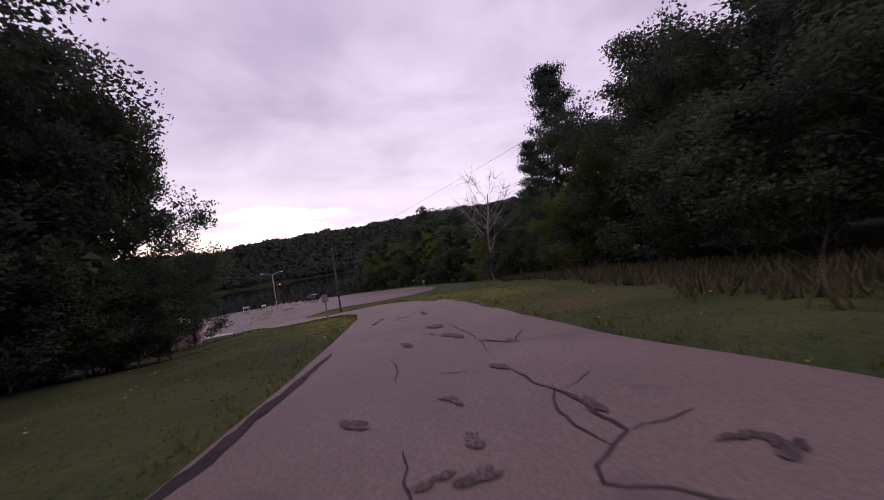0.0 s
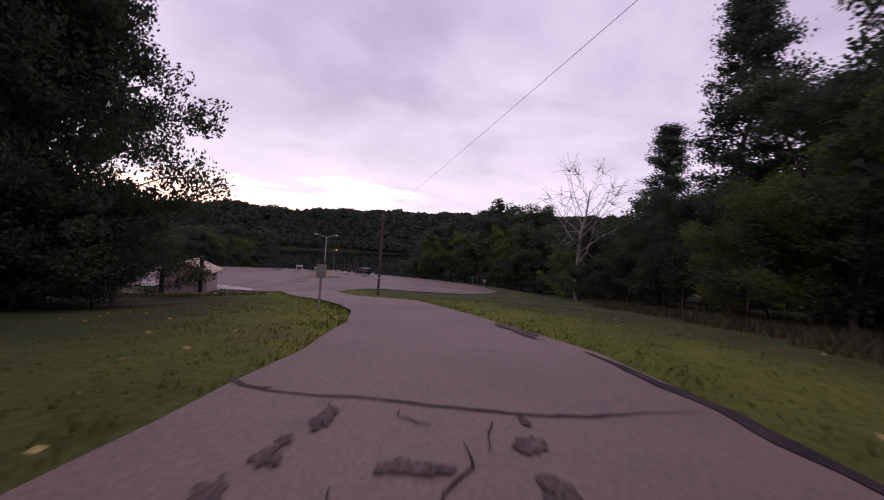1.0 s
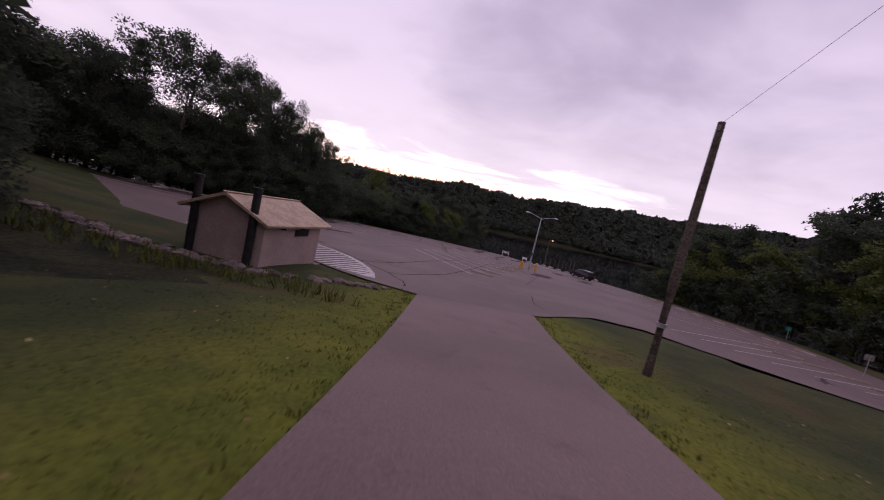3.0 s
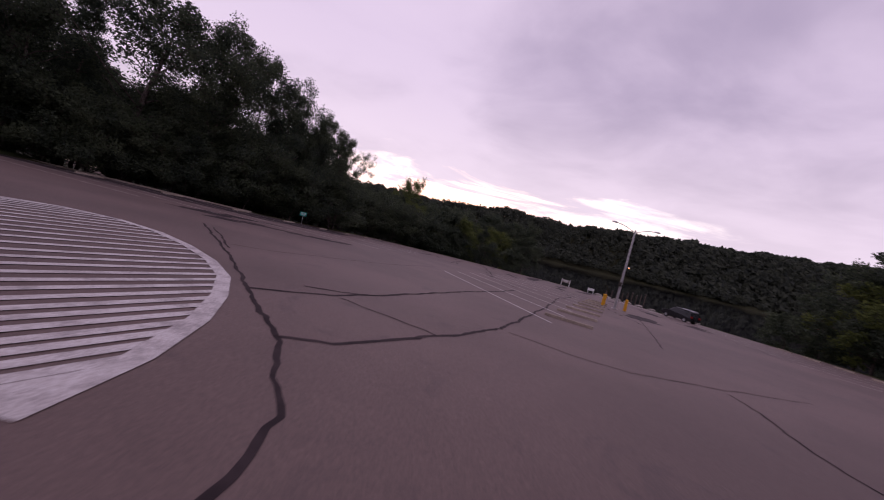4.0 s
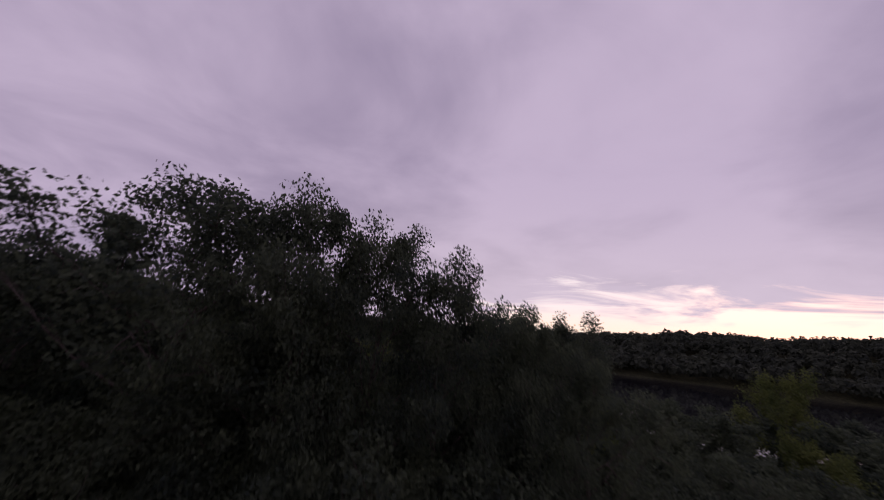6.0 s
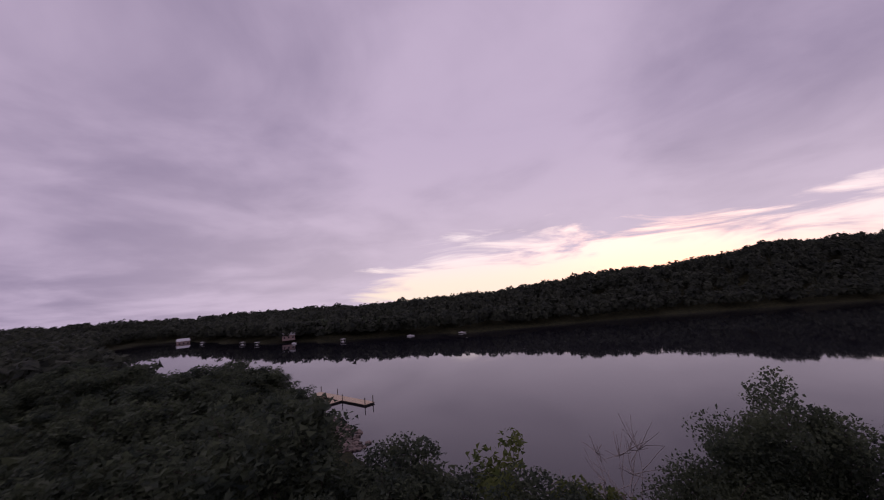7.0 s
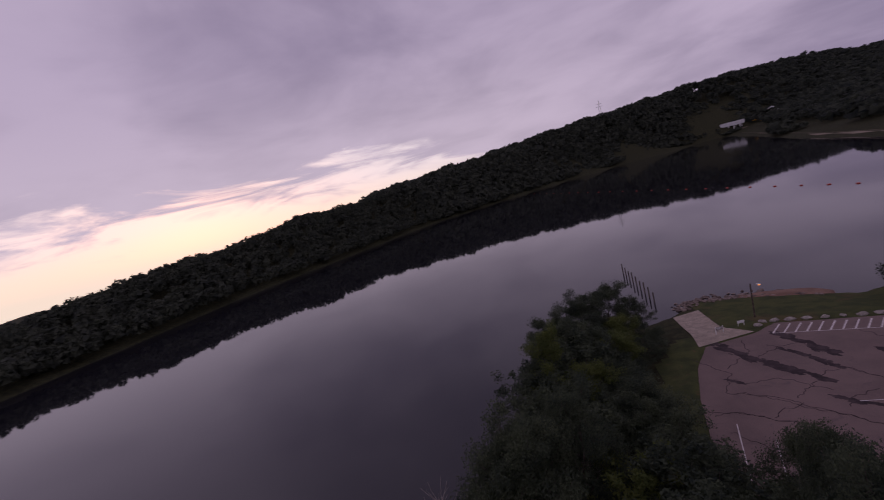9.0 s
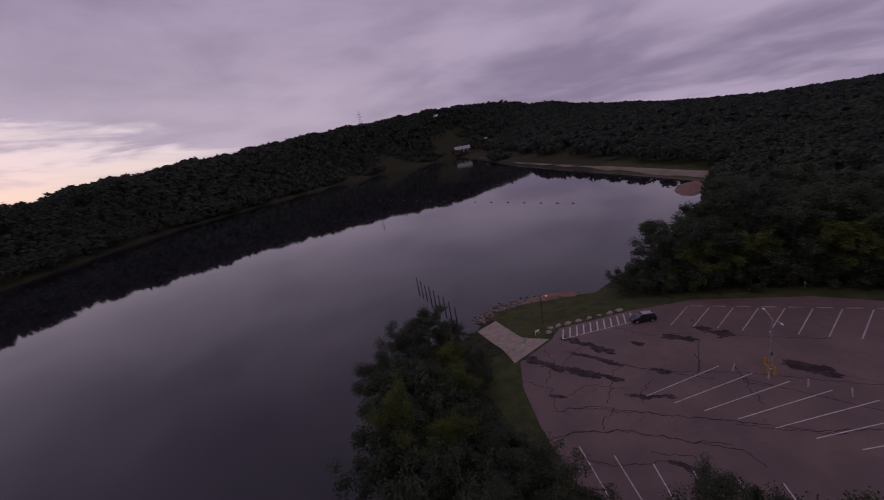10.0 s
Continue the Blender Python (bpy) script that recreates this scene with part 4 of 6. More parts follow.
lot_cracks = [
    ([(-43.0, 43.8), (-38.0, 43.6), (-33.9, 43.4), (-30.0, 43.0), (-27.4, 42.8), (-26.4, 42.6), (-25.2, 42.2), (-24.7, 41.8), (-24.1, 41.3)], 0.20), ([(-27.4, 42.8), (-27.2, 43.6), (-27.5, 45.0), (-27.8, 46.4), (-28.8, 49.5), (-33.5, 58.5), (-39.1, 68.4), (-44.3, 80.2)], 0.24),
    ([(-30.4, 43.1), (-30.6, 45.2), (-31.2, 46.6), (-32.4, 49.1), (-34.4, 53.0), (-37.1, 58.9), (-39.5, 63.5)], 0.28), ([(-30.4, 45.2), (-29.0, 45.9), (-27.8, 46.3)], 0.12), ([(-28.5, 49.5), (-27.0, 50.0), (-25.7, 51.0), (-24.4, 54.1), (-23.0, 58.1)], 0.10),
    ([(-37.5, 79.0), (-33.5, 71.2), (-31.4, 66.7), (-27.7, 58.8)], 0.12), ([(-24.2, 53.6), (-23.4, 52.7), (-22.8, 51.5), (-21.9, 50.2), (-20.8, 49.4)], 0.12), ([(-36.0, 43.7), (-38.2, 43.9), (-41.9, 44.1)], 0.16),
    ([(-37.0, 43.9), (-37.1, 45.3), (-38.0, 47.4), (-40.2, 52.4), (-45.4, 60.5)], 0.11), ([(-31.2, 46.6), (-31.1, 45.6), (-31.3, 44.6)], 0.24)]
for pts, wd in lot_cracks:
    ribbon("crack", pts, wd * 0.45, M_TAR, lot, LIFT, 0.11, 0.2)
north_cracks = [
    [(-70.0, 98.8), (-66.9, 93.0), (-68.9, 88.3), (-64.4, 86.2), (-59.5, 81.3), (-55.3, 77.4), (-50.9, 73.1)], [(-73.6, 84.2), (-69.4, 83.5), (-63.3, 79.6), (-60.0, 75.8), (-56.0, 72.4)], [(-62.2, 85.5), (-55.9, 91.4), (-53.9, 91.3)],
    [(-39.5, 90.1), (-46.9, 83.8)], [(-52.9, 74.4), (-49.2, 70.6), (-45.2, 67.5)], [(-41.7, 82.3), (-44.7, 78.8), (-42.6, 76.3)], [(-57.6, 98.9), (-55.5, 95.4), (-54.2, 91.5), (-51.7, 88.5), (-49.2, 84.4), (-46.9, 81.5)], [(-61.0, 103.5), (-62.0, 99.0), (-66.5, 94.5)],
    [(-34.0, 96.0), (-36.0, 90.0), (-31.0, 84.0), (-26.0, 79.0)], [(-46.0, 102.0), (-44.0, 96.0), (-38.0, 92.0)], [(-66.0, 90.0), (-61.5, 90.5), (-58.0, 86.5)]]
far_cracks = [
    [(-58.7, 100.8), (-54.7, 92.9), (-50.8, 86.9), (-42.5, 80.1), (-37.2, 74.0), (-32.4, 68.7)],
    [(-68.6, 87.8), (-66.9, 87.7), (-62.0, 83.4), (-56.8, 78.8), (-51.9, 74.1), (-46.9, 69.1), (-40.9, 65.3)],
    [(-72.0, 83.3), (-69.7, 83.5), (-65.4, 81.1), (-61.8, 77.8), (-58.5, 74.0), (-55.9, 71.5), (-56.3, 68.7)],
    [(-58.4, 82.9), (-56.6, 85.1), (-53.8, 86.0)],
    [(-47.6, 83.5), (-44.5, 85.6), (-43.2, 87.4)],
    [(-43.3, 79.6), (-45.6, 77.7), (-47.1, 74.8)],
    [(-61.4, 97.2), (-57.7, 99.3), (-54.2, 100.8)],
    [(-66.3, 81.9), (-64.4, 83.6), (-62.2, 84.4)],
    [(-71.9, 79.6), (-68.3, 76.0), (-63.9, 74.3), (-61.7, 71.7)],
    [(-64.3, 76.1), (-60.7, 73.2), (-61.6, 72.1)],
]
for pts in north_cracks + far_cracks:
    ribbon("crack", pts, 0.11, M_TAR, lot, LIFT, 0.5, 0.4)
for pts, wd in [([(-64.8, 103.3), (-62.7, 97.8), (-59.6, 92.6), (-56.6, 88.7)], 1.5), ([(-55.6, 104.0), (-53.6, 99.6), (-52.8, 95.6)], 1.6), ([(-57.6, 98.9), (-55.5, 95.4), (-54.2, 91.5)], 0.9), ([(-36.3, 93.6), (-35.3, 90.4), (-34.6, 87.7)], 1.6),
                ([(-41.8, 94.1), (-39.5, 90.1)], 1.4), ([(-47.7, 96.2), (-47.2, 94.6)], 0.9), ([(-58.8, 85.3), (-57.0, 83.6), (-54.3, 82.1)], 0.6), ([(-51.5, 88.4), (-50.0, 86.0)], 0.8), ([(-67.5, 91.5), (-66.4, 90.5)], 0.7),
                ([(-49.3, 46.0), (-49.4, 47.9), (-49.2, 49.5)], 1.0), ([(-48.5, 50.0), (-49.0, 51.6), (-49.2, 53.0)], 1.2), ([(-49.2, 53.3), (-49.7, 55.0)], 0.8), ([(-51.5, 44.0), (-52.5, 48.5)], 1.6), ([(-71.0, 70.0), (-69.0, 68.5)], 1.0),
                ([(-48.0, 44.5), (-48.6, 46.0)], 0.8), ([(-63.5, 74.0), (-62.0, 71.0)], 0.7), ([(-35.0, 73.0), (-36.0, 78.5)], 1.8)]:
    ribbon("stain", pts, wd * 0.55, M_DARKPAVE, lot, LIFT - 0.004, 0.5, 0.25, True)
    blotch("stain", pts, wd, M_DARKPAVE, lot, LIFT - 0.003, int(-pts[0][0] * 10 + pts[0][1] * 100) % 97)
for pts, wd in [([(-0.98, -3.5), (-1.05, -1.0), (-1.12, 1.0), (-1.25, 3.4), (-1.4, 5.0)], 0.2), ([(2.4, 8.0), (1.7, 11.2), (0.9, 13.4)], 0.16)]:
    ribbon("edge_strip", pts, wd, M_TAR, road, LIFT - 0.002, 0.06, 0.2, True, "dark crumbling edge of the asphalt")
# darker asphalt under the lakeside stalls: damp plus tree shade put into the colour
damp_shade = paving("damp_band", [(-66.4, 31.6), (-63, 34), (-61, 38.5), (-58.3, 44.5), (-57.6, 50.4), (-58.6, 54.5), (-60.4, 58.5), (-64.5, 62.0), (-67.2, 60.2), (-65.2, 56), (-64.6, 51), (-65.2, 45), (-66.3, 38)], 1.5, 0.0325)
damp_shade.data.materials[0] = M_DARKPAVE
damp_shade.parent = lot
damp_shade["label"] = "dark strip of asphalt, damp and darkened for tree shade"
ribbon("damp_band", [(-10.0, 60.5), (-7.0, 56.6)], 2.6, M_DARKPAVE, lot, 0.031, 0.3, 0.5, True)

# painted stall lines
def line(a, b, wd=0.11, mat=M_PAINT):
    return ribbon("stall_line", [a, b], wd, mat, lot, LIFT + 0.006, 0.0, 1.2)


for k in range(9):
    line((-43.4 - 1.70 * k, 59.6 + 3.03 * k), (-30.2 - 1.69 * k, 54.2 + 3.63 * k))
LAKE_NEAR = [(-52.0, 41.5), (-52.0, 46.0), (-51.2, 50.8), (-51.3, 55.2), (-52.3, 59.0), (-53.8, 62.6), (-57.0, 66.8), (-59.9, 69.3), (-62.7, 72.0), (-65.4, 74.8), (-68.1, 77.9), (-70.6, 81.2)]
LAKE_RUN = [(-15.0, -17.0), (-15.0, -16.5), (-15.1, -16.3), (-14.1, -15.5), (-12.2, -13.9), (-9.9, -12.2), (-7.4, -12.0), (-5.8, -10.3), (-5.1, -8.8), (-3.6, -8.3), (-2.9, -9.4), (-2.4, -9.2)]
for (x, y), (u, v) in zip(LAKE_NEAR, LAKE_RUN):
    line((x, y), (x + u, y + v))
for k in range(10):
    line((-38.3 + 2.1 * k, 96.2 - 2.8 * k), (-30.3 + 2.5 * k, 99.5 - 2.75 * k))
for k in range(6):
    line((-16.5 + 1.9 * k, 60.6 - 0.25 * k), (-12.0 + 1.5 * k, 70.0 - 1.6 * k), 0.12)
ribbon("stall_line", [(-56.1, 104.6), (-41.6, 101.4)], 0.12, M_PAINT, lot, LIFT + 0.006)
for k in range(11):
    x, y = -56.0 + 1.40 * k, 104.6 - 0.31 * k
    line((x, y), (x + 2.4, y + 3.2), 0.22)

# striped no-parking field before the restroom
def hatch_edge(u):
    pts = [(-25.5, 40.4), (-26.6, 41.2), (-28.0, 41.9), (-29.5, 42.4), (-31.2, 42.75), (-33.0, 42.75), (-35.0, 42.4), (-36.8, 41.8), (-38.2, 40.8), (-38.8, 39.4), (-38.3, 37.6)]
    f = u * (len(pts) - 1)
    i = min(int(f), len(pts) - 2)
    return tuple(pts[i][c] + (pts[i + 1][c] - pts[i][c]) * (f - i) for c in (0, 1))


ribbon("hatch_border", [hatch_edge(k / 60) for k in range(61)], 0.28, M_PAINT, lot, LIFT + 0.010)
for k in range(30):
    o = hatch_edge(0.04 + 0.90 * k / 29)
    # the stripes run from the curved border back to the kerb by the restroom
    m = ((o[0] + 25.6) * 0.446 - (o[1] - 40.2) * 0.895) / -(0.5 * 0.446 + 0.866 * 0.895)
    base = (o[0] + 0.5 * m, o[1] - 0.866 * m)
    line(o, base, 0.17)


# ---- wheel stops ----
def wheel_stop():
    bm = bmesh.new()
    prof = [(-0.11, 0), (-0.085, 0.12), (-0.05, 0.14), (0.05, 0.14), (0.085, 0.12), (0.11, 0)]
    a = [bm.verts.new((-1.05, y, z)) for y, z in prof]
    b = [bm.verts.new((1.05, y, z)) for y, z in prof]
    for i in range(len(prof)):
        j = (i + 1) % len(prof)
        bm.faces.new((a[i], a[j], b[j], b[i]))
    bm.faces.new(a[::-1])
    bm.faces.new(b)
    bmesh.ops.bevel(bm, geom=[e for e in bm.edges if e.calc_length() < 0.3], offset=0.015, segments=1, affect="EDGES")
    bmesh.ops.recalc_face_normals(bm, faces=bm.faces)
    me = bpy.data.meshes.new("wheel_stop")
    bm.to_mesh(me)
    bm.free()
    me.materials.append(M_CONCRETE)
    return me


STOP = wheel_stop()


def put_stop(x, y, turn, group):
    ob = new("wheel_stop", STOP)
    tilt = math.degrees(math.atan(0.035 * math.sin(radians(turn)) - 0.018 * math.cos(radians(turn))))
    ob.matrix_world = pose(x, y, float(grade(x, y)) + 0.02, 0, tilt, turn)
    return tagged(ob, "worn concrete wheel stop at the end of a parking stall", "wheel stop", group)


for k in range(8):
    put_stop(-30.8 - 1.69 * k, 56.4 + 3.63 * k, 28, "wheel stops by the lamp post")
for x, y, a in [(-64.4, 38.4, 129), (-63.8, 44.0, 129), (-63.0, 49.5, 129), (-63.2, 54.2, 132), (-64.7, 58.6, 136), (-67.0, 62.8, 138), (-69.6, 66.8, 140), (-72.0, 70.6, 150)]:
    put_stop(x, y, a, "wheel stops beside the lake")
for k in range(9):
    put_stop(-29.0 + 2.5 * k, 98.6 - 2.75 * k, -48, "wheel stops beside the far trees")
for k in range(5):
    put_stop(-11.6 + 1.5 * k, 69.5 - 1.7 * k, 35, "wheel stops beside the far trees")


# ---- bare shore of the cove ----
def mud_bank(x, y, rx, ry, turn):
    bm = bmesh.new()
    rim = []
    for k in range(26):
        a = k * 2 * math.pi / 26
        e = 1 + 0.35 * noise.noise((math.cos(a) * 1.7, math.sin(a) * 1.7, x))
        u, v = rx * e * math.cos(a), ry * e * math.sin(a)
        c, s_ = math.cos(radians(turn)), math.sin(radians(turn))
        rim.append((x + u * c - v * s_, y + u * s_ + v * c))
    low = [bm.verts.new((u, v, -0.5)) for u, v in rim]
    mid = [bm.verts.new((x + (u - x) * 0.8, y + (v - y) * 0.8, 0.25 + 0.2 * noise.noise((u * 0.3, v * 0.3, 0)))) for u, v in rim]
    top = bm.verts.new((x, y, 0.7))
    for k in range(26):
        j = (k + 1) % 26
        bm.faces.new((low[k], low[j], mid[j], mid[k]))
        bm.faces.new((mid[k], mid[j], top))
    return tagged(part("mud_bank", bm, M_EARTH), "bare reddish earth bank sloping into the cove", "mud bank", kind="structure")


mud_bank(84, 192, 22, 8, 38)
mud_bank(-44, 127.0, 10, 3.5, -12)


# ---- stones ----
def stone_mesh(seed, flat=0.6):
    bm = bmesh.new()
    bmesh.ops.create_icosphere(bm, subdivisions=2, radius=1.0)
    for v in bm.verts:
        v.co *= 1 + 0.35 * noise.noise(v.co * 1.3 + Vector((seed * 7.0, 0, 0)))
        v.co.z *= flat
        v.co.z = max(v.co.z, -0.25)
    me = bpy.data.meshes.new("boulder")
    bm.to_mesh(me)
    bm.free()
    me.materials.append(M_STONE)
    return me


STONES = [stone_mesh(k) for k in range(4)]
random.seed(8)
for x, y in [(-55.2, 109.9), (-53.4, 109.7), (-51.4, 109.2), (-49.2, 108.7), (-46.9, 108.2), (-44.6, 107.8), (-42.4, 107.3), (-40.2, 106.9), (-56.4, 108.6)]:
    ob = new("boulder", random.choice(STONES))
    s = random.uniform(0.4, 0.65)
    ob.matrix_world = pose(x, y, float(height(x, y)) + 0.05, 0, 0, random.uniform(0, 360)) @ Matrix.Diagonal((s * 1.4, s, s, 1))
    tagged(ob, "pale boulder marking the edge of the lawn", "boulder", "boulders by the lawn")


def rubble(name, spots, size, label, mat):
    """Many loose stones in one mesh."""
    rng = np.random.default_rng(len(spots))
    ico = bmesh.new()
    bmesh.ops.create_icosphere(ico, subdivisions=1, radius=1.0)
    base = np.array([v.co[:] for v in ico.verts])
    tri = np.array([[v.index for v in f.verts] for f in ico.faces])
    ico.free()
    vs, fs = [], []
    for i, (x, y) in enumerate(spots):
        s = size * rng.uniform(0.5, 1.3)
        p = base * rng.uniform(0.7, 1.2, (len(base), 1)) * s * np.array([1.3, 1.0, 0.65])
        a = rng.uniform(0, 6.28)
        p = np.stack([p[:, 0] * math.cos(a) - p[:, 1] * math.sin(a) + x, p[:, 0] * math.sin(a) + p[:, 1] * math.cos(a) + y, p[:, 2] + max(0.0, float(height(x, y))) + s * 0.2], 1)
        vs.append(p)
        fs.append(tri + len(base) * i)
    return tagged(new(name, mesh_of(name, np.concatenate(vs).tolist(), np.concatenate(fs).tolist(), [mat])), label, "rocks", kind="stuff")


def along(pts, n, wide, seed):
    rng = np.random.default_rng(seed)
    seg = [math.hypot(b[0] - a[0], b[1] - a[1]) for a, b in zip(pts, pts[1:])]
    out = []
    for _ in range(n):
        i = rng.choice(len(seg), p=np.array(seg) / sum(seg))
        t = rng.uniform()
        (x0, y0), (x1, y1) = pts[i], pts[i + 1]
        s = rng.normal(0, wide)
        l = seg[i]
        out.append((x0 + (x1 - x0) * t - (y1 - y0) / l * s, y0 + (y1 - y0) * t + (x1 - x0) / l * s))
    return out


rubble("riprap", along([(-33.6, 28.6), (-29.8, 31.0), (-26.9, 33.0), (-24.6, 35.0), (-23.9, 37.2), (-23.3, 39.6)], 170, 0.22, 1), 0.20, "row of grey riprap stones beside the restroom", M_ROCK)
rubble("riprap", along([(-64.5, 126.5), (-60.0, 130.6), (-55.0, 130.2), (-46.0, 129.0), (-38.0, 125.5)], 330, 1.1, 2), 0.38, "rubble shoreline of broken rock at the water", M_ROCK)
rubble("riprap", along([(-150.0, 37.5), (-162.0, 35.5), (-171.5, 32.0), (-176.0, 28.5)], 420, 1.0, 3), 0.5, "grey stone riprap round the point of land", M_ROCK)
rubble("riprap", along([(-93.0, 96.0), (-97.0, 80.0), (-101.0, 70.0), (-107.0, 60.0)], 120, 0.8, 4), 0.3, "scattered rocks along the shore", M_ROCK)


# ---- restroom ----
def restroom():
    root = empty("restroom", (-25.8, 35.0, 5.62), 32.0)
    # own axes: x along the gable wall to the road, y away from the road
    W_, D_, E_, R_ = 3.7, 4.6, 2.25, 3.02
    bm = bmesh.new()
    box(bm, W_ + 0.5, D_ + 0.5, 0.4, (-W_ / 2, D_ / 2, -0.12))
    part("slab", bm, M_CONCRETE, root, "grey concrete base slab")
    bm = bmesh.new()
    f = [bm.verts.new(p) for p in ((-W_, 0, 0), (0, 0, 0), (0, 0, E_), (-W_ / 2, 0, R_), (-W_, 0, E_))]
    b = [bm.verts.new((v.co.x, D_, v.co.z)) for v in f]
    bm.faces.new(f)
    bm.faces.new(b[::-1])
    for i in range(5):
        j = (i + 1) % 5
        bm.faces.new((f[j], f[i], b[i], b[j]))
    bmesh.ops.recalc_face_normals(bm, faces=bm.faces)
    part("wall", bm, M_WALL, root, "tan textured concrete walls")
    o = 0.42
    pitch = math.atan2(R_ - E_, W_ / 2)
    for side in (-1, 1):
        slope = empty("roof_slope", (0, 0, 0))
        slope.parent = root
        run = (W_ / 2 + o) / math.cos(pitch)
        m = Matrix.Translation((-W_ / 2, D_ / 2, R_ + 0.05)) @ Matrix.Rotation(side * pitch, 4, "Y")
        bm = bmesh.new()
        box(bm, run, D_ + 2 * o, 0.09, (side * run / 2, 0, 0), None, 0.01)
        bmesh.ops.transform(bm, matrix=m, verts=bm.verts)
        part("roof_deck", bm, M_ROOF, slope)
        for k in range(11):
            bm = bmesh.new()
            t = 0.1 + k * (run - 0.12) / 10
            box(bm, run / 10 * 0.98, D_ + 2 * o + 0.02, 0.035, (side * (t - run / 22), 0, 0.058 + 0.002 * (k % 2)), Matrix.Rotation(side * 0.09, 4, "Y"))
            bmesh.ops.transform(bm, matrix=m, verts=bm.verts)
            part("shingle_course", bm, M_ROOF, slope)
    for x in (-W_ + 0.28, -0.48):
        bm = bmesh.new()
        tube(bm, [(x, -0.19, 0.1), (x, -0.19, 3.55)], 0.17, 14)
        tube(bm, [(x, -0.19, 3.52), (x, -0.19, 3.62)], 0.20, 14)
        part("vent_pipe", bm, M_BLACK, root, "black vent stack on the gable wall")
    bm = bmesh.new()
    frame_ = empty("louvre", (0.0, D_ * 0.62, 1.78))
    frame_.parent = root
    box(bm, 0.06, 1.15, 0.34, (0.02, 0, 0), None, 0.01)
    part("louvre_frame", bm, M_DARKMETAL, frame_)
    for k in range(5):
        bm = bmesh.new()
        box(bm, 0.05, 1.05, 0.03, (0.055, 0, -0.12 + 0.06 * k), Matrix.Rotation(0.5, 4, "Y"))
        part("louvre_slat", bm, M_BLACK, frame_)
    for y in (1.0, 2.6):
        bm = bmesh.new()
        box(bm, 0.34, 0.07, 0.09, (0.17, y, 2.02))
        part("bracket", bm, M_DARKMETAL, root)
    root.scale = (0.92, 0.92, 0.92)
    return tagged(root, "small tan concrete restroom with a shingled gable roof", "restroom")


restroom()


# ---- posts, lamps and signs ----
def utility_pole():
    x, y = -13.3, 42.0
    z = float(height(x, y))
    root = empty("utility_pole", (x, y, z))
    bm = bmesh.new()
    tube(bm, [(0, 0, -0.3), (0, 0, 3.0), (0.02, 0, 7.75)], [0.15, 0.135, 0.10], 14)
    part("pole", bm, M_POLE, root)
    bm = bmesh.new()
    tube(bm, [(0, -0.10, 7.5), (0, -0.16, 7.62)], 0.045, 8)
    part("insulator", bm, M_STEEL, root, "grey cable clamp near the top")
    bm = bmesh.new()
    tube(bm, [(0, 0, 1.55), (0, 0, 1.68)], 0.148, 14)
    part("band", bm, M_STEEL, root, "pale metal band round the pole")
    tagged(root, "dark weathered wooden utility pole in the grass island", "utility pole")
    a, b = Vector((x, y - 0.16, z + 7.62)), Vector((8.7, -3.2, 14.5))
    bm = bmesh.new()
    tube(bm, [a.lerp(b, k / 24) - Vector((0, 0, 0.9 * 4 * (k / 24) * (1 - k / 24) * 0.35)) for k in range(25)], 0.004, 5)
    wire = part("overhead_wire", bm, M_BLACK)
    tagged(wire, "thin black overhead wire strung to the pole", "wire")


utility_pole()


def cobra_head(bm, way):
    """The housing of a street lamp, flat below and rounded above."""
    q = Matrix.Rotation(math.atan2(way[1], way[0]), 4, "Z")
    made = bmesh.ops.create_uvsphere(bm, u_segments=14, v_segments=8, radius=1.0)["verts"]
    for v in made:
        taper_ = 1.0 - 0.35 * max(0.0, -v.co.x)
        v.co = Vector((v.co.x * 0.36, v.co.y * 0.15 * taper_, v.co.z * (0.12 if v.co.z > 0 else 0.05)))
    bmesh.ops.transform(bm, matrix=q, verts=made)
    return made


def double_lamp():
    x, y = -39.4, 79.05
    root = empty("street_lamp", (x, y, float(grade(x, y)) + 0.03))
    bm = bmesh.new()
    tube(bm, [(0, 0, 0), (0, 0, 0.05)], 0.28, 14)
    part("base_plate", bm, M_STEEL, root)
    bm = bmesh.new()
    tube(bm, [(0, 0, 0.05), (0, 0, 4), (0, 0, 8.0)], [0.135, 0.11, 0.075], 14)
    part("pole", bm, M_STEEL, root)
    bm = bmesh.new()
    box(bm, 0.24, 0.16, 0.42, (0, -0.16, 2.5), None, 0.02)
    part("junction_box", bm, M_DARKMETAL, root)
    for wx, wy in ((-0.55, -0.83), (0.55, 0.83)):
        arm = empty("lamp_arm", (0, 0, 0))
        arm.parent = root
        bm = bmesh.new()
        tube(bm, [(wx * 2.0 * t, wy * 2.0 * t, 7.75 + 0.55 * math.sin(t * 1.5)) for t in (0, 0.25, 0.5, 0.75, 1.0)], 0.035, 8)
        part("arm", bm, M_STEEL, arm)
        bm = bmesh.new()
        cobra_head(bm, (wx, wy))
        bmesh.ops.translate(bm, verts=bm.verts, vec=(wx * 2.28, wy * 2.28, 8.29))
        part("lamp_head", bm, M_LAMPHEAD, arm, "grey cobra lamp housing")
    return tagged(root, "tall galvanized street lamp with two cobra heads", "street lamp")


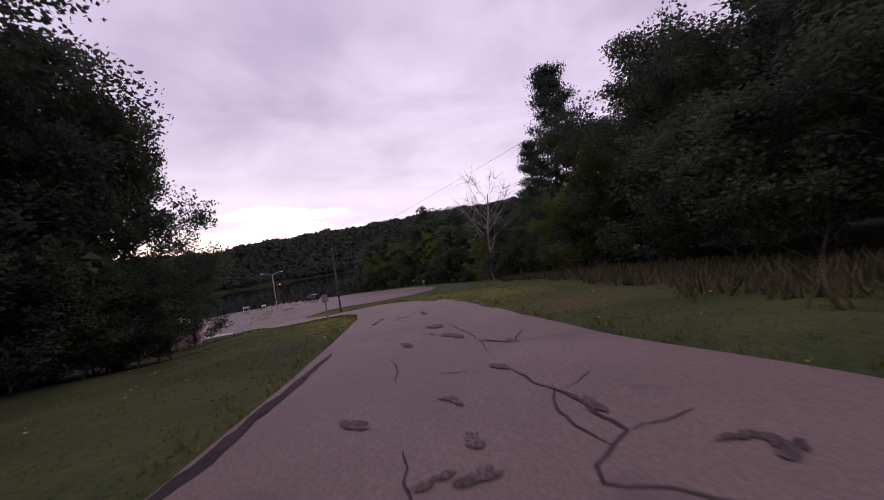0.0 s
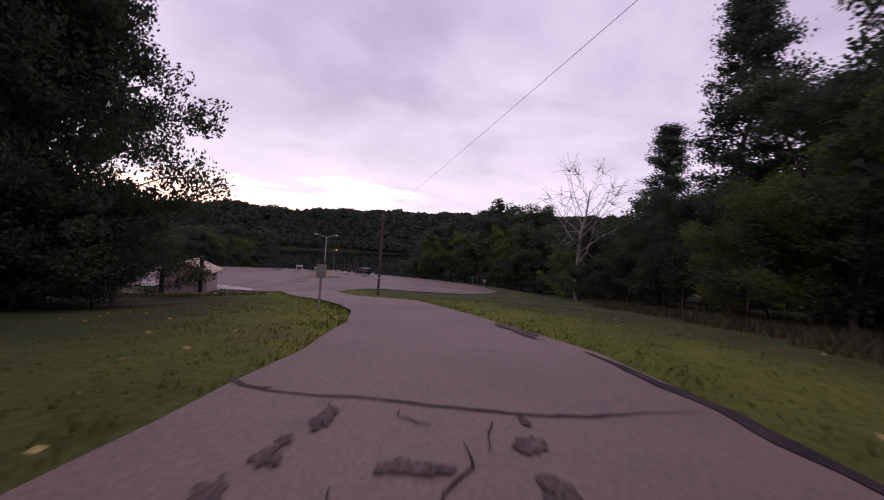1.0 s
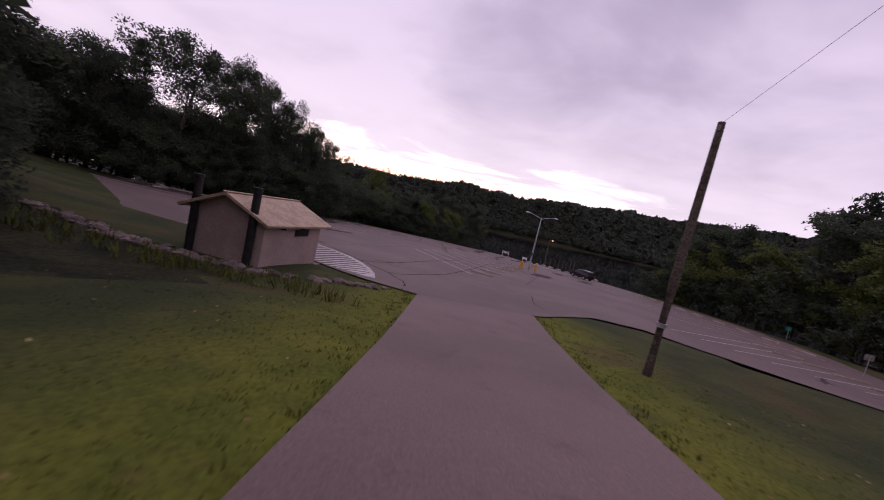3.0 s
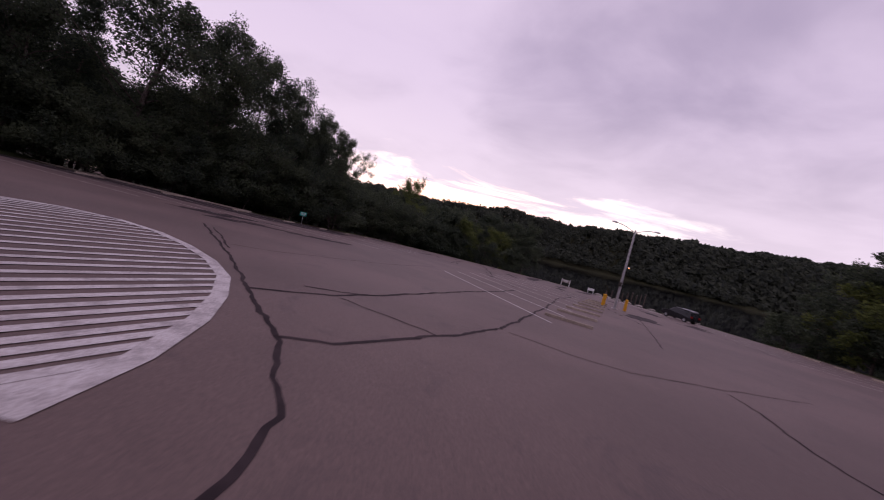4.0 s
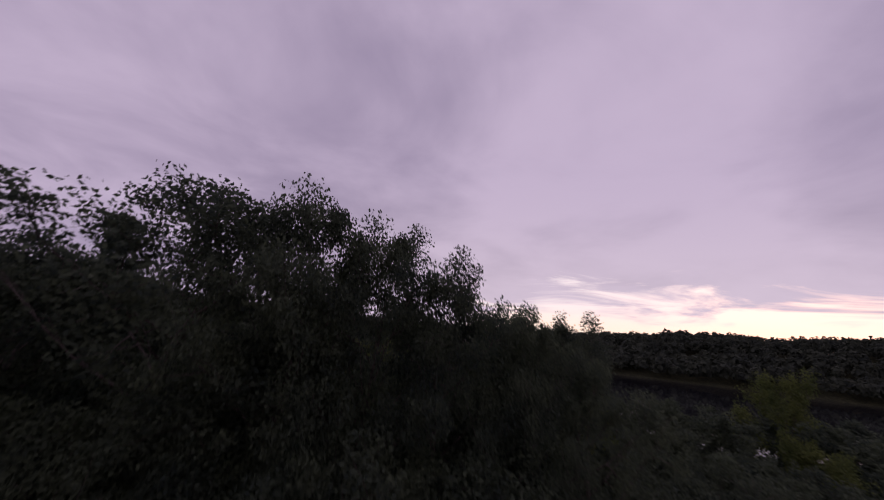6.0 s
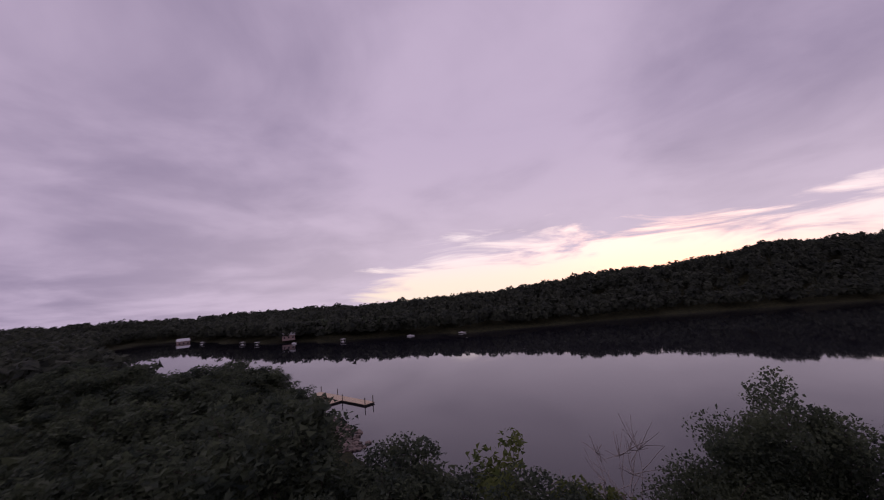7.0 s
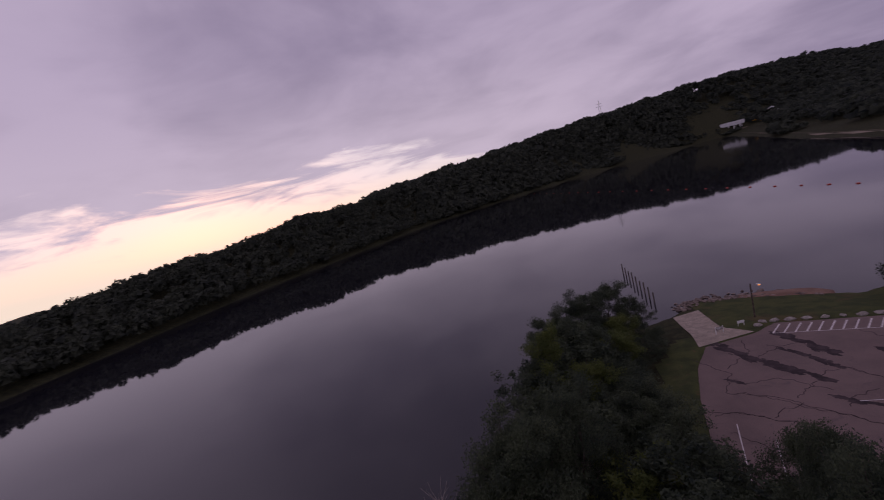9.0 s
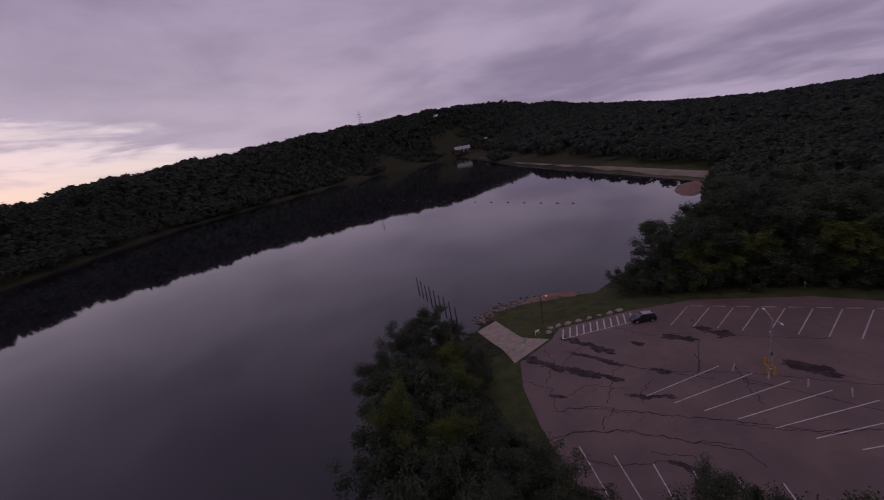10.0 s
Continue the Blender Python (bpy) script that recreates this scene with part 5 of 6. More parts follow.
double_lamp()
for dx, dy in ((-0.75, -1.1), (-1.0, -0.35), (0.55, 0.95), (0.85, 0.35)):
    x, y = -39.4 + dx, 79.05 + dy
    root = empty("bollard", (x, y, float(grade(x, y)) + 0.03))
    bm = bmesh.new()
    tube(bm, [(0, 0, 0), (0, 0, 1.12), (0, 0, 1.18), (0, 0, 1.21)], [0.125, 0.125, 0.10, 0.04], 16)
    part("post", bm, M_YELLOW, root)
    bm = bmesh.new()
    tube(bm, [(0, 0, 0), (0, 0, 0.06)], 0.22, 16)
    part("footing", bm, M_CONCRETE, root)
    tagged(root, "yellow painted steel bollard guarding the lamp post", "bollard", "bollards round the lamp post")


def lawn_lamp():
    x, y = -55.1, 112.8
    root = empty("street_lamp", (x, y, float(height(x, y))))
    bm = bmesh.new()
    tube(bm, [(0, 0, -0.2), (0, 0, 6.6)], [0.15, 0.10], 12)
    part("pole", bm, M_POLE, root, "dark wooden pole")
    bm = bmesh.new()
    tube(bm, [(0, 0, 6.2), (0.4, -0.25, 6.5), (0.8, -0.5, 6.55)], 0.03, 8)
    part("arm", bm, M_STEEL, root)
    bm = bmesh.new()
    cobra_head(bm, (0.85, -0.52))
    bmesh.ops.translate(bm, verts=bm.verts, vec=(1.05, -0.62, 6.55))
    part("lamp_head", bm, M_LAMPHEAD, root)
    bm = bmesh.new()
    bmesh.ops.create_uvsphere(bm, u_segments=12, v_segments=8, radius=0.14)
    bmesh.ops.translate(bm, verts=bm.verts, vec=(1.12, -0.68, 6.46))
    part("lens", bm, M_BULB, root, "glowing orange lamp lens")
    return tagged(root, "wooden lamp post with one lit orange lamp on the lawn", "street lamp")


lawn_lamp()


def road_sign():
    x, y = -6.6, 19.2
    root = empty("road_sign", (x, y, float(height(x, y))), 28)
    bm = bmesh.new()
    box(bm, 0.10, 0.10, 1.75, (0, 0, 0.78), None, 0.008)
    part("post", bm, M_SIGNBACK, root)
    bm = bmesh.new()
    box(bm, 0.46, 0.025, 0.52, (0, 0.065, 1.38), None, 0.01)
    part("panel", bm, M_SIGNBACK, root, "grey unpainted back of the panel")
    for z in (1.24, 1.52):
        bm = bmesh.new()
        tube(bm, [(0, -0.052, z), (0, -0.066, z)], 0.014, 8)
        part("bolt", bm, M_STEEL, root)
    root.scale = (0.72, 0.72, 0.88)
    return tagged(root, "road sign on a square post, seen from its bare back", "sign")


road_sign()


def stall_sign(x, y, turn, panel, label, tall=1.35):
    root = empty("parking_sign", (x, y, float(height(x, y))), turn)
    bm = bmesh.new()
    tube(bm, [(0, 0, -0.1), (0, 0, tall)], 0.03, 8)
    part("post", bm, M_STEEL, root)
    bm = bmesh.new()
    box(bm, 0.72, 0.02, 0.46, (0, -0.04, tall - 0.16), None, 0.01)
    board = part("panel", bm, panel, root)
    for k, wd in enumerate((0.5, 0.58, 0.4)):
        bm = bmesh.new()
        box(bm, wd, 0.006, 0.05, (0, -0.054, tall - 0.03 - 0.12 * k))
        part("writing_bar", bm, M_WHITE, board)
    return tagged(root, label, "sign")


stall_sign(-66.6, 56.7, 75, M_TEAL, "small teal sign with white writing on a steel post")
stall_sign(-6.0, 70.5, -140, M_SIGNBACK, "small grey sign post at the edge of the lot", 1.6)
stall_sign(-10.5, 91.0, -130, M_TEAL, "teal sign with white writing beside the far trees", 1.5)


def notice_board():
    x, y = -62.8, 107.4
    root = empty("notice_board", (x, y, float(height(x, y))), 25)
    for dx in (-0.75, 0.75):
        bm = bmesh.new()
        box(bm, 0.1, 0.1, 1.5, (dx, 0, 0.65), None, 0.006)
        part("post", bm, M_WHITE, root)
    bm = bmesh.new()
    box(bm, 1.6, 0.05, 0.62, (0, 0, 1.0), None, 0.01)
    part("board", bm, M_SIGNBACK, root)
    for k in range(3):
        bm = bmesh.new()
        box(bm, 1.1 - 0.2 * k, 0.01, 0.07, (0, -0.035, 1.16 - 0.15 * k))
        part("writing_bar", bm, M_WHITE, root)
    return tagged(root, "dark notice board with white writing by the ramp", "notice board")


def lawn_notice():
    x, y = -58.6, 109.6
    root = empty("notice_board", (x, y, float(height(x, y))), 10)
    for dx in (-0.5, 0.5):
        bm = bmesh.new()
        box(bm, 0.08, 0.08, 0.9, (dx, 0, 0.4), None, 0.006)
        part("post", bm, M_WHITE, root)
    bm = bmesh.new()
    box(bm, 1.2, 0.05, 0.5, (0, 0, 0.75), None, 0.01)
    part("board", bm, M_WHITE, root)
    return tagged(root, "low white notice board on the lawn by the ramp", "notice board")


notice_board()
lawn_notice()


# ---- parked car ----
def car():
    root = empty("car", (-40.4, 100.6, float(grade(-40.4, 100.6)) + 0.03), 158)
    L_, Wd = 4.6, 1.82
    prof = [(-2.3, 0.42), (-2.28, 0.78), (-2.2, 1.02), (-1.95, 1.58), (-1.75, 1.67), (0.2, 1.68), (0.55, 1.60), (1.15, 1.08), (2.05, 0.95), (2.28, 0.72), (2.3, 0.42), (1.9, 0.30), (-1.9, 0.30)]
    bm = bmesh.new()
    rows = []
    for y, inset in ((-Wd / 2, 1.0), (-Wd / 2 + 0.03, 0), (Wd / 2 - 0.03, 0), (Wd / 2, 1.0)):
        ring = []
        for x, z in prof:
            narrow = 0.86 if z > 1.2 else 1.0
            k = 0.97 if inset else 1.0
            ring.append(bm.verts.new((x * k, y * narrow, 0.75 + (z - 0.75) * k)))
        rows.append(ring)
    for a, b in zip(rows, rows[1:]):
        for i in range(len(prof)):
            j = (i + 1) % len(prof)
            bm.faces.new((a[i], a[j], b[j], b[i]))
    bm.faces.new(rows[0][::-1])
    bm.faces.new(rows[-1])
    bmesh.ops.recalc_face_normals(bm, faces=bm.faces)
    part("body", bm, M_SUV, root, "dark body")
    panes = [("rear_window", (-2.02, 0, 1.33), (0.03, 1.35, 0.42), -0.42), ("windscreen", (0.88, 0, 1.33), (0.03, 1.4, 0.62), 0.86)]
    for nm, at, sz, tilt in panes:
        bm = bmesh.new()
        box(bm, *sz, at, Matrix.Rotation(-tilt, 4, "Y"), 0.01)
        part(nm, bm, M_GLASS, root)
    for s in (-1, 1):
        for x, wd in ((-1.25, 0.95), (-0.12, 1.05)):
            bm = bmesh.new()
            box(bm, wd, 0.03, 0.40, (x, s * Wd / 2 * 0.885, 1.36), Matrix.Rotation(s * 0.12, 4, "X"), 0.01)
            part("side_window", bm, M_GLASS, root)
        bm = bmesh.new()
        box(bm, 2.3, 0.04, 0.05, (-0.75, s * 0.62, 1.72), None, 0.01)
        part("roof_rail", bm, M_SILVER, root)
        bm = bmesh.new()
        box(bm, 0.08, 0.30, 0.24, (-2.27, s * 0.72, 0.92), None, 0.02)
        part("tail_light", bm, M_TAIL, root)
        bm = bmesh.new()
        box(bm, 0.10, 0.36, 0.14, (2.24, s * 0.66, 0.80), None, 0.02)
        part("headlight", bm, M_SILVER, root)
        for x in (-1.42, 1.42):
            wheel = empty("wheel", (x, s * 0.80, 0.34))
            wheel.parent = root
            bm = bmesh.new()
            tube(bm, [(0, s * -0.11, 0), (0, s * -0.09, 0), (0, s * 0.09, 0), (0, s * 0.11, 0)], [0.28, 0.34, 0.34, 0.28], 20)
            part("tyre", bm, M_TYRE, wheel)
            bm = bmesh.new()
            tube(bm, [(0, s * 0.08, 0), (0, s * 0.125, 0)], [0.21, 0.19], 16)
            part("rim", bm, M_SILVER, wheel)
    # pale sheet added on the dark roof to paint in the sky's reflection
    bm = bmesh.new()
    box(bm, 1.9, 1.3, 0.03, (-0.75, 0, 1.69), None, 0.01)
    part("roof_panel", bm, M_SILVER, root, "pale sheet standing in for the sky's reflection on the roof")
    return tagged(root, "dark parked estate car at the end of the stalls", "car")


car()


# ---- boat ramp and pilings ----
def ramp():
    bm = bmesh.new()
    n = 14
    l0, r0, l1, r1 = Vector((-67.6, 102.9)), Vector((-58.0, 106.2)), Vector((-66.5, 128.0)), Vector((-61.0, 129.5))
    neck_l, neck_r = Vector((-67.0, 109.0)), Vector((-61.5, 110.0))
    prev = None
    for k in range(n + 1):
        t = k / n
        a = (l0.lerp(neck_l, t * 4) if t < 0.25 else neck_l.lerp(l1, (t - 0.25) / 0.75))
        b = (r0.lerp(neck_r, t * 4) if t < 0.25 else neck_r.lerp(r1, (t - 0.25) / 0.75))
        row = []
        for s in (0, 0.5, 1):
            p = a.lerp(b, s)
            z = float(grade(p.x, p.y)) + 0.04
            z = z * (1 - step(0.12, 1.0, t)) + (-0.7) * step(0.12, 1.0, t) if t > 0.12 else z
            z = max(z, float(height(p.x, p.y)) + 0.05) if p.y < 124 else z
            row.append(bm.verts.new((p.x, p.y, z)))
        if prev:
            for i in range(2):
                bm.faces.new((prev[i], prev[i + 1], row[i + 1], row[i]))
        prev = row
    ob = part("boat_ramp", bm, M_CONCRETE)
    return tagged(ob, "pale concrete boat ramp running down into the lake", "boat ramp", kind="structure")


ramp()
for k in range(9):
    x, y = -67.6 - 0.28 * k, 134.0 + 3.6 * k
    root = empty("piling", (x, y, -2.0))
    bm = bmesh.new()
    tube(bm, [(0, 0, 0), (0, 0, 4.6 + 0.3 * (k % 3))], 0.16, 10)
    part("post", bm, M_POLE, root)
    bm = bmesh.new()
    tube(bm, [(0, 0, 4.58 + 0.3 * (k % 3)), (0, 0, 4.72 + 0.3 * (k % 3))], [0.19, 0.05], 10)
    part("cap", bm, M_DARKMETAL, root)
    tagged(root, "dark timber piling standing in the lake by the ramp", "piling", "row of pilings")


# ---- dock by the point ----
def dock():
    root = empty("dock", (-190.7, 33.5, 0.0), 38)
    bm = bmesh.new()
    box(bm, 25.0, 3.0, 0.28, (0, 0, 0.22), None, 0.02)
    part("float", bm, M_DARKMETAL, root, "dark floating frame")
    for k in range(50):
        bm = bmesh.new()
        box(bm, 0.47, 3.1, 0.05, (-12.3 + 0.5 * k, 0, 0.40))
        part("board", bm, M_DECK, root)
    for k in range(9):
        bm = bmesh.new()
        box(bm, 3.0, 0.47, 0.05, (1.0, -1.8 - 0.5 * k, 0.40))
        part("board", bm, M_DECK, root)
    bm = bmesh.new()
    box(bm, 2.9, 4.4, 0.26, (1.0, -3.7, 0.22))
    part("float", bm, M_DARKMETAL, root)
    for x, y in ((-12.2, 1.6), (-4.0, 1.65), (3.0, -1.7), (12.2, 1.2), (12.3, -1.5)):
        bm = bmesh.new()
        tube(bm, [(x, y, -2.5), (x, y, 2.1)], 0.11, 8)
        part("mooring_pole", bm, M_POLE, root)
    tagged(root, "floating dock with tan deck boards and mooring poles", "dock")
    a, b = Vector((-188.6, 30.6, 0.5)), Vector((-185.0, 18.4, 1.5))
    root2 = empty("gangway", a)
    d = b - a
    n = 30
    for s in (-0.75, 0.75):
        off = Vector((-d.y, d.x, 0)).normalized() * s
        bm = bmesh.new()
        tube(bm, [off + Vector((0, 0, 1.0)), off + d + Vector((0, 0, 1.0))], 0.04, 6)
        tube(bm, [off, off + d], 0.06, 6)
        part("rail", bm, M_DECK, root2)
        for k in range(9):
            bm = bmesh.new()
            tube(bm, [off + d * (k / 8), off + d * (k / 8) + Vector((0, 0, 1.0))], 0.03, 6)
            part("rail_post", bm, M_DECK, root2)
    for k in range(n):
        bm = bmesh.new()
        box(bm, d.length / n * 0.92, 1.5, 0.05, d * ((k + 0.5) / n), d.to_track_quat("X", "Z").to_matrix().to_4x4())
        part("board", bm, M_DECK, root2)
    tagged(root2, "railed wooden gangway from the shore to the dock", "gangway")


dock()


# ---- far shore: boats, lifts, houses ----
def boat(x, y, turn, lift=False):
    root = empty("boat_lift" if lift else "boat", (x, y, 0.0), turn)
    bm = bmesh.new()
    prof = [(-2.6, 0.75), (-2.6, -0.75), (1.2, -0.85), (2.9, 0.0), (1.2, 0.85)]
    lo = [bm.verts.new((px_ * 0.92, py_ * 0.8, 0.05)) for px_, py_ in prof]
    hi = [bm.verts.new((px_, py_, 0.75)) for px_, py_ in prof]
    bm.faces.new(lo)
    bm.faces.new(hi[::-1])
    for i in range(5):
        j = (i + 1) % 5
        bm.faces.new((lo[i], hi[i], hi[j], lo[j]))
    bmesh.ops.recalc_face_normals(bm, faces=bm.faces)
    part("hull", bm, M_WHITE, root)
    if lift:
        for px_ in (-3.0, 3.0):
            for py_ in (-1.7, 1.7):
                bm = bmesh.new()
                tube(bm, [(px_, py_, -1.5), (px_, py_, 2.6)], 0.09, 6)
                part("post", bm, M_STEEL, root)
        bm = bmesh.new()
        box(bm, 6.8, 3.9, 0.16, (0, 0, 2.7), None, 0.05)
        part("canopy", bm, M_WHITE, root, "pale canopy")
        bm = bmesh.new()
        box(bm, 10.0, 1.3, 0.16, (6.5, -2.4, 0.45))
        part("walkway", bm, M_LAMPHEAD, root)
        root.scale = (0.7, 0.7, 0.7)
        return tagged(root, "covered boat lift with a pale canopy at the far shore", "boat lift", "boat lifts on the far shore")
    bm = bmesh.new()
    box(bm, 1.4, 1.2, 0.5, (-0.3, 0, 0.95), None, 0.08)
    part("cabin", bm, M_LAMPHEAD, root)
    return tagged(root, "small white boat moored along the far shore", "boat", "boats on the far shore")


boat(-359.5, 27.0, 20, True)
boat(-343.0, 109.0, 70)
boat(-355.0, 74.0, 75)
boat(-377.0, -8.0, 40)
boat(-398.0, -38.0, 30, True)
boat(-412.0, -52.0, 35, True)
boat(-452.0, -95.0, 30, True)


def house(x, y, turn, w_, d_, h_, group="houses in the far woods"):
    root = empty("house", (x, y, float(height(x, y))), turn)
    bm = bmesh.new()
    box(bm, w_, d_, h_, (0, 0, h_ / 2))
    part("wall", bm, M_WALL, root)
    bm = bmesh.new()
    a = [bm.verts.new(p) for p in ((-w_ / 2 - 0.4, -d_ / 2 - 0.4, h_), (w_ / 2 + 0.4, -d_ / 2 - 0.4, h_), (w_ / 2 + 0.4, d_ / 2 + 0.4, h_), (-w_ / 2 - 0.4, d_ / 2 + 0.4, h_), (-w_ / 2, 0, h_ + d_ * 0.35), (w_ / 2, 0, h_ + d_ * 0.35))]
    for f in ((0, 1, 5, 4), (2, 3, 4, 5), (1, 2, 5), (3, 0, 4), (3, 2, 1, 0)):
        bm.faces.new([a[i] for i in f])
    part("roof", bm, M_LAMPHEAD, root)
    for k in range(3):
        bm = bmesh.new()
        box(bm, 1.0, 0.1, 1.3, (-w_ / 3 + k * w_ / 3, -d_ / 2 - 0.03, h_ * 0.55))
        part("window", bm, M_GLASS, root)
    return tagged(root, "pale house half hidden in the woods", "house", group)


house(-396, -15, 100, 9, 7, 4)
house(-490, -125, 120, 10, 7, 4)


# ---- line of buoys ----
def buoy_mesh():
    bm = bmesh.new()
    tube(bm, [(-0.9, 0, 0), (-0.7, 0, 0), (0.7, 0, 0), (0.9, 0, 0)], [0.12, 0.32, 0.32, 0.12], 12)
    me = bpy.data.meshes.new("buoy")
    bm.to_mesh(me)
    bm.free()
    me.materials.append(M_RED)
    me.shade_smooth()
    return me


BUOY = buoy_mesh()
for k in range(24):
    t = k / 23
    ob = new("buoy", BUOY)
    ob.matrix_world = pose(36 - 72 * t - 90 * t * t, 222 + 210 * t + 310 * t * t, 0.12, 0, 0, 105 + 7 * (k % 3)) @ Matrix.Diagonal((0.9, 0.9, 0.9, 1))
    tagged(ob, "red barrel buoy floating in the line across the lake", "buoy", "line of buoys")


# ---- dam ----
def dam():
    pts = [(112, 198), (146, 380), (170, 505), (332, 1075), (302, 1160)]
    bm = bmesh.new()
    prev = None
    run = []
    for a, b in zip(pts, pts[1:]):
        run += [(a[0] + (b[0] - a[0]) * k / 8, a[1] + (b[1] - a[1]) * k / 8) for k in range(8)]
    run.append(pts[-1])
    for x, y in run:
        row = [bm.verts.new((x + dx, y - dx * 0.2, z)) for dx, z in ((-7, -3), (-2.6, 2.4), (3.0, 2.4), (3.0, 2.1), (16, -4.5))]
        if prev:
            for i in range(4):
                bm.faces.new((prev[i], prev[i + 1], row[i + 1], row[i]))
        prev = row
    bmesh.ops.recalc_face_normals(bm, faces=bm.faces)
    root = empty("dam", (0, 0, 0))
    part("embankment", bm, M_CONDAM, root, "long low tan embankment")
    for i in range(0, len(run) - 1):
        bm = bmesh.new()
        a, b = Vector((*run[i], 2.4)), Vector((*run[i + 1], 2.4))
        tube(bm, [a + Vector((-2.2, 0.4, 0.9)), b + Vector((-2.2, 0.4, 0.9))], 0.10, 5)
        tube(bm, [a + Vector((-2.2, 0.4, 0)), a + Vector((-2.2, 0.4, 0.95))], 0.12, 5)
        part("guard_rail", bm, M_CONDAM, root)
    tagged(root, "long low dam with a road along its crest", "dam")
    gate = empty("gate_tower", (336, 1108, 1.5), -45)
    gate.scale = (1.25, 1.25, 1.1)
    for k in range(4):
        for s in (-4, 4):
            bm = bmesh.new()
            tube(bm, [(k * 9.0 - 14, s, -3), (k * 9.0 - 14, s, 17)], 0.9, 6)
            part("leg", bm, M_WHITE, gate)
        bm = bmesh.new()
        box(bm, 8.4, 10, 8.0, (k * 9.0 - 14, 0, 21), None, 0.3)
        part("hoist_house", bm, M_WHITE, gate)
    bm = bmesh.new()
    box(bm, 62, 7, 1.6, (28, 0, 7.5))
    part("bridge", bm, M_CONDAM, gate)
    for k in range(6):
        bm = bmesh.new()
        box(bm, 3.2, 9, 11, (18 + 9 * k, 0, 2))
        part("pier", bm, M_CONDAM, gate)
    bm = bmesh.new()
    box(bm, 5, 5, 9, (46, 0, 12))
    box(bm, 16, 2.5, 1.8, (40, 0, 17))
    part("crane", bm, M_YELLOW, gate, "yellow gantry crane")
    tagged(gate, "white gate tower and bridge at the end of the dam", "gate tower")
    house(395, 1040, 60, 34, 14, 7, "buildings below the dam")
    house(420, 1120, 60, 30, 12, 6, "buildings below the dam")


dam()
x, y = 72, 1150
tower = empty("pylon", (x, y, float(height(x, y))))
for sx_, sy_ in ((-1, -1), (1, -1), (1, 1), (-1, 1)):
    bm = bmesh.new()
    tube(bm, [(4 * sx_, 4 * sy_, 0), (0.8 * sx_, 0.8 * sy_, 44), (0, 0, 50)], 0.28, 5)
    part("leg", bm, M_STEEL, tower)
for z, wd in ((34, 9), (41, 7)):
    bm = bmesh.new()
    box(bm, wd * 2, 0.5, 0.5, (0, 0, z))
    part("cross_arm", bm, M_STEEL, tower)
tagged(tower, "steel lattice pylon on the far ridge", "pylon")

# kerb of the planted island beside the lakeside stalls
bm = bmesh.new()
prev = None
for x, y in [(-67.4, 34.8), (-67.0, 38.6), (-66.2, 42.6), (-65.8, 45.0), (-65.5, 48.0), (-65.4, 51.0)]:
    z = float(grade(x, y))
    row = [bm.verts.new((x + dx, y - dx * 0.3, z + dz)) for dx, dz in ((0.16, 0.0), (0.13, 0.15), (-0.13, 0.15), (-0.16, 0.0))]
    if prev:
        for i in range(3):
            bm.faces.new((prev[i], prev[i + 1], row[i + 1], row[i]))
    prev = row
tagged(part("kerb", bm, M_CONCRETE), "curved concrete kerb beside the lakeside stalls", "kerb", kind="structure")


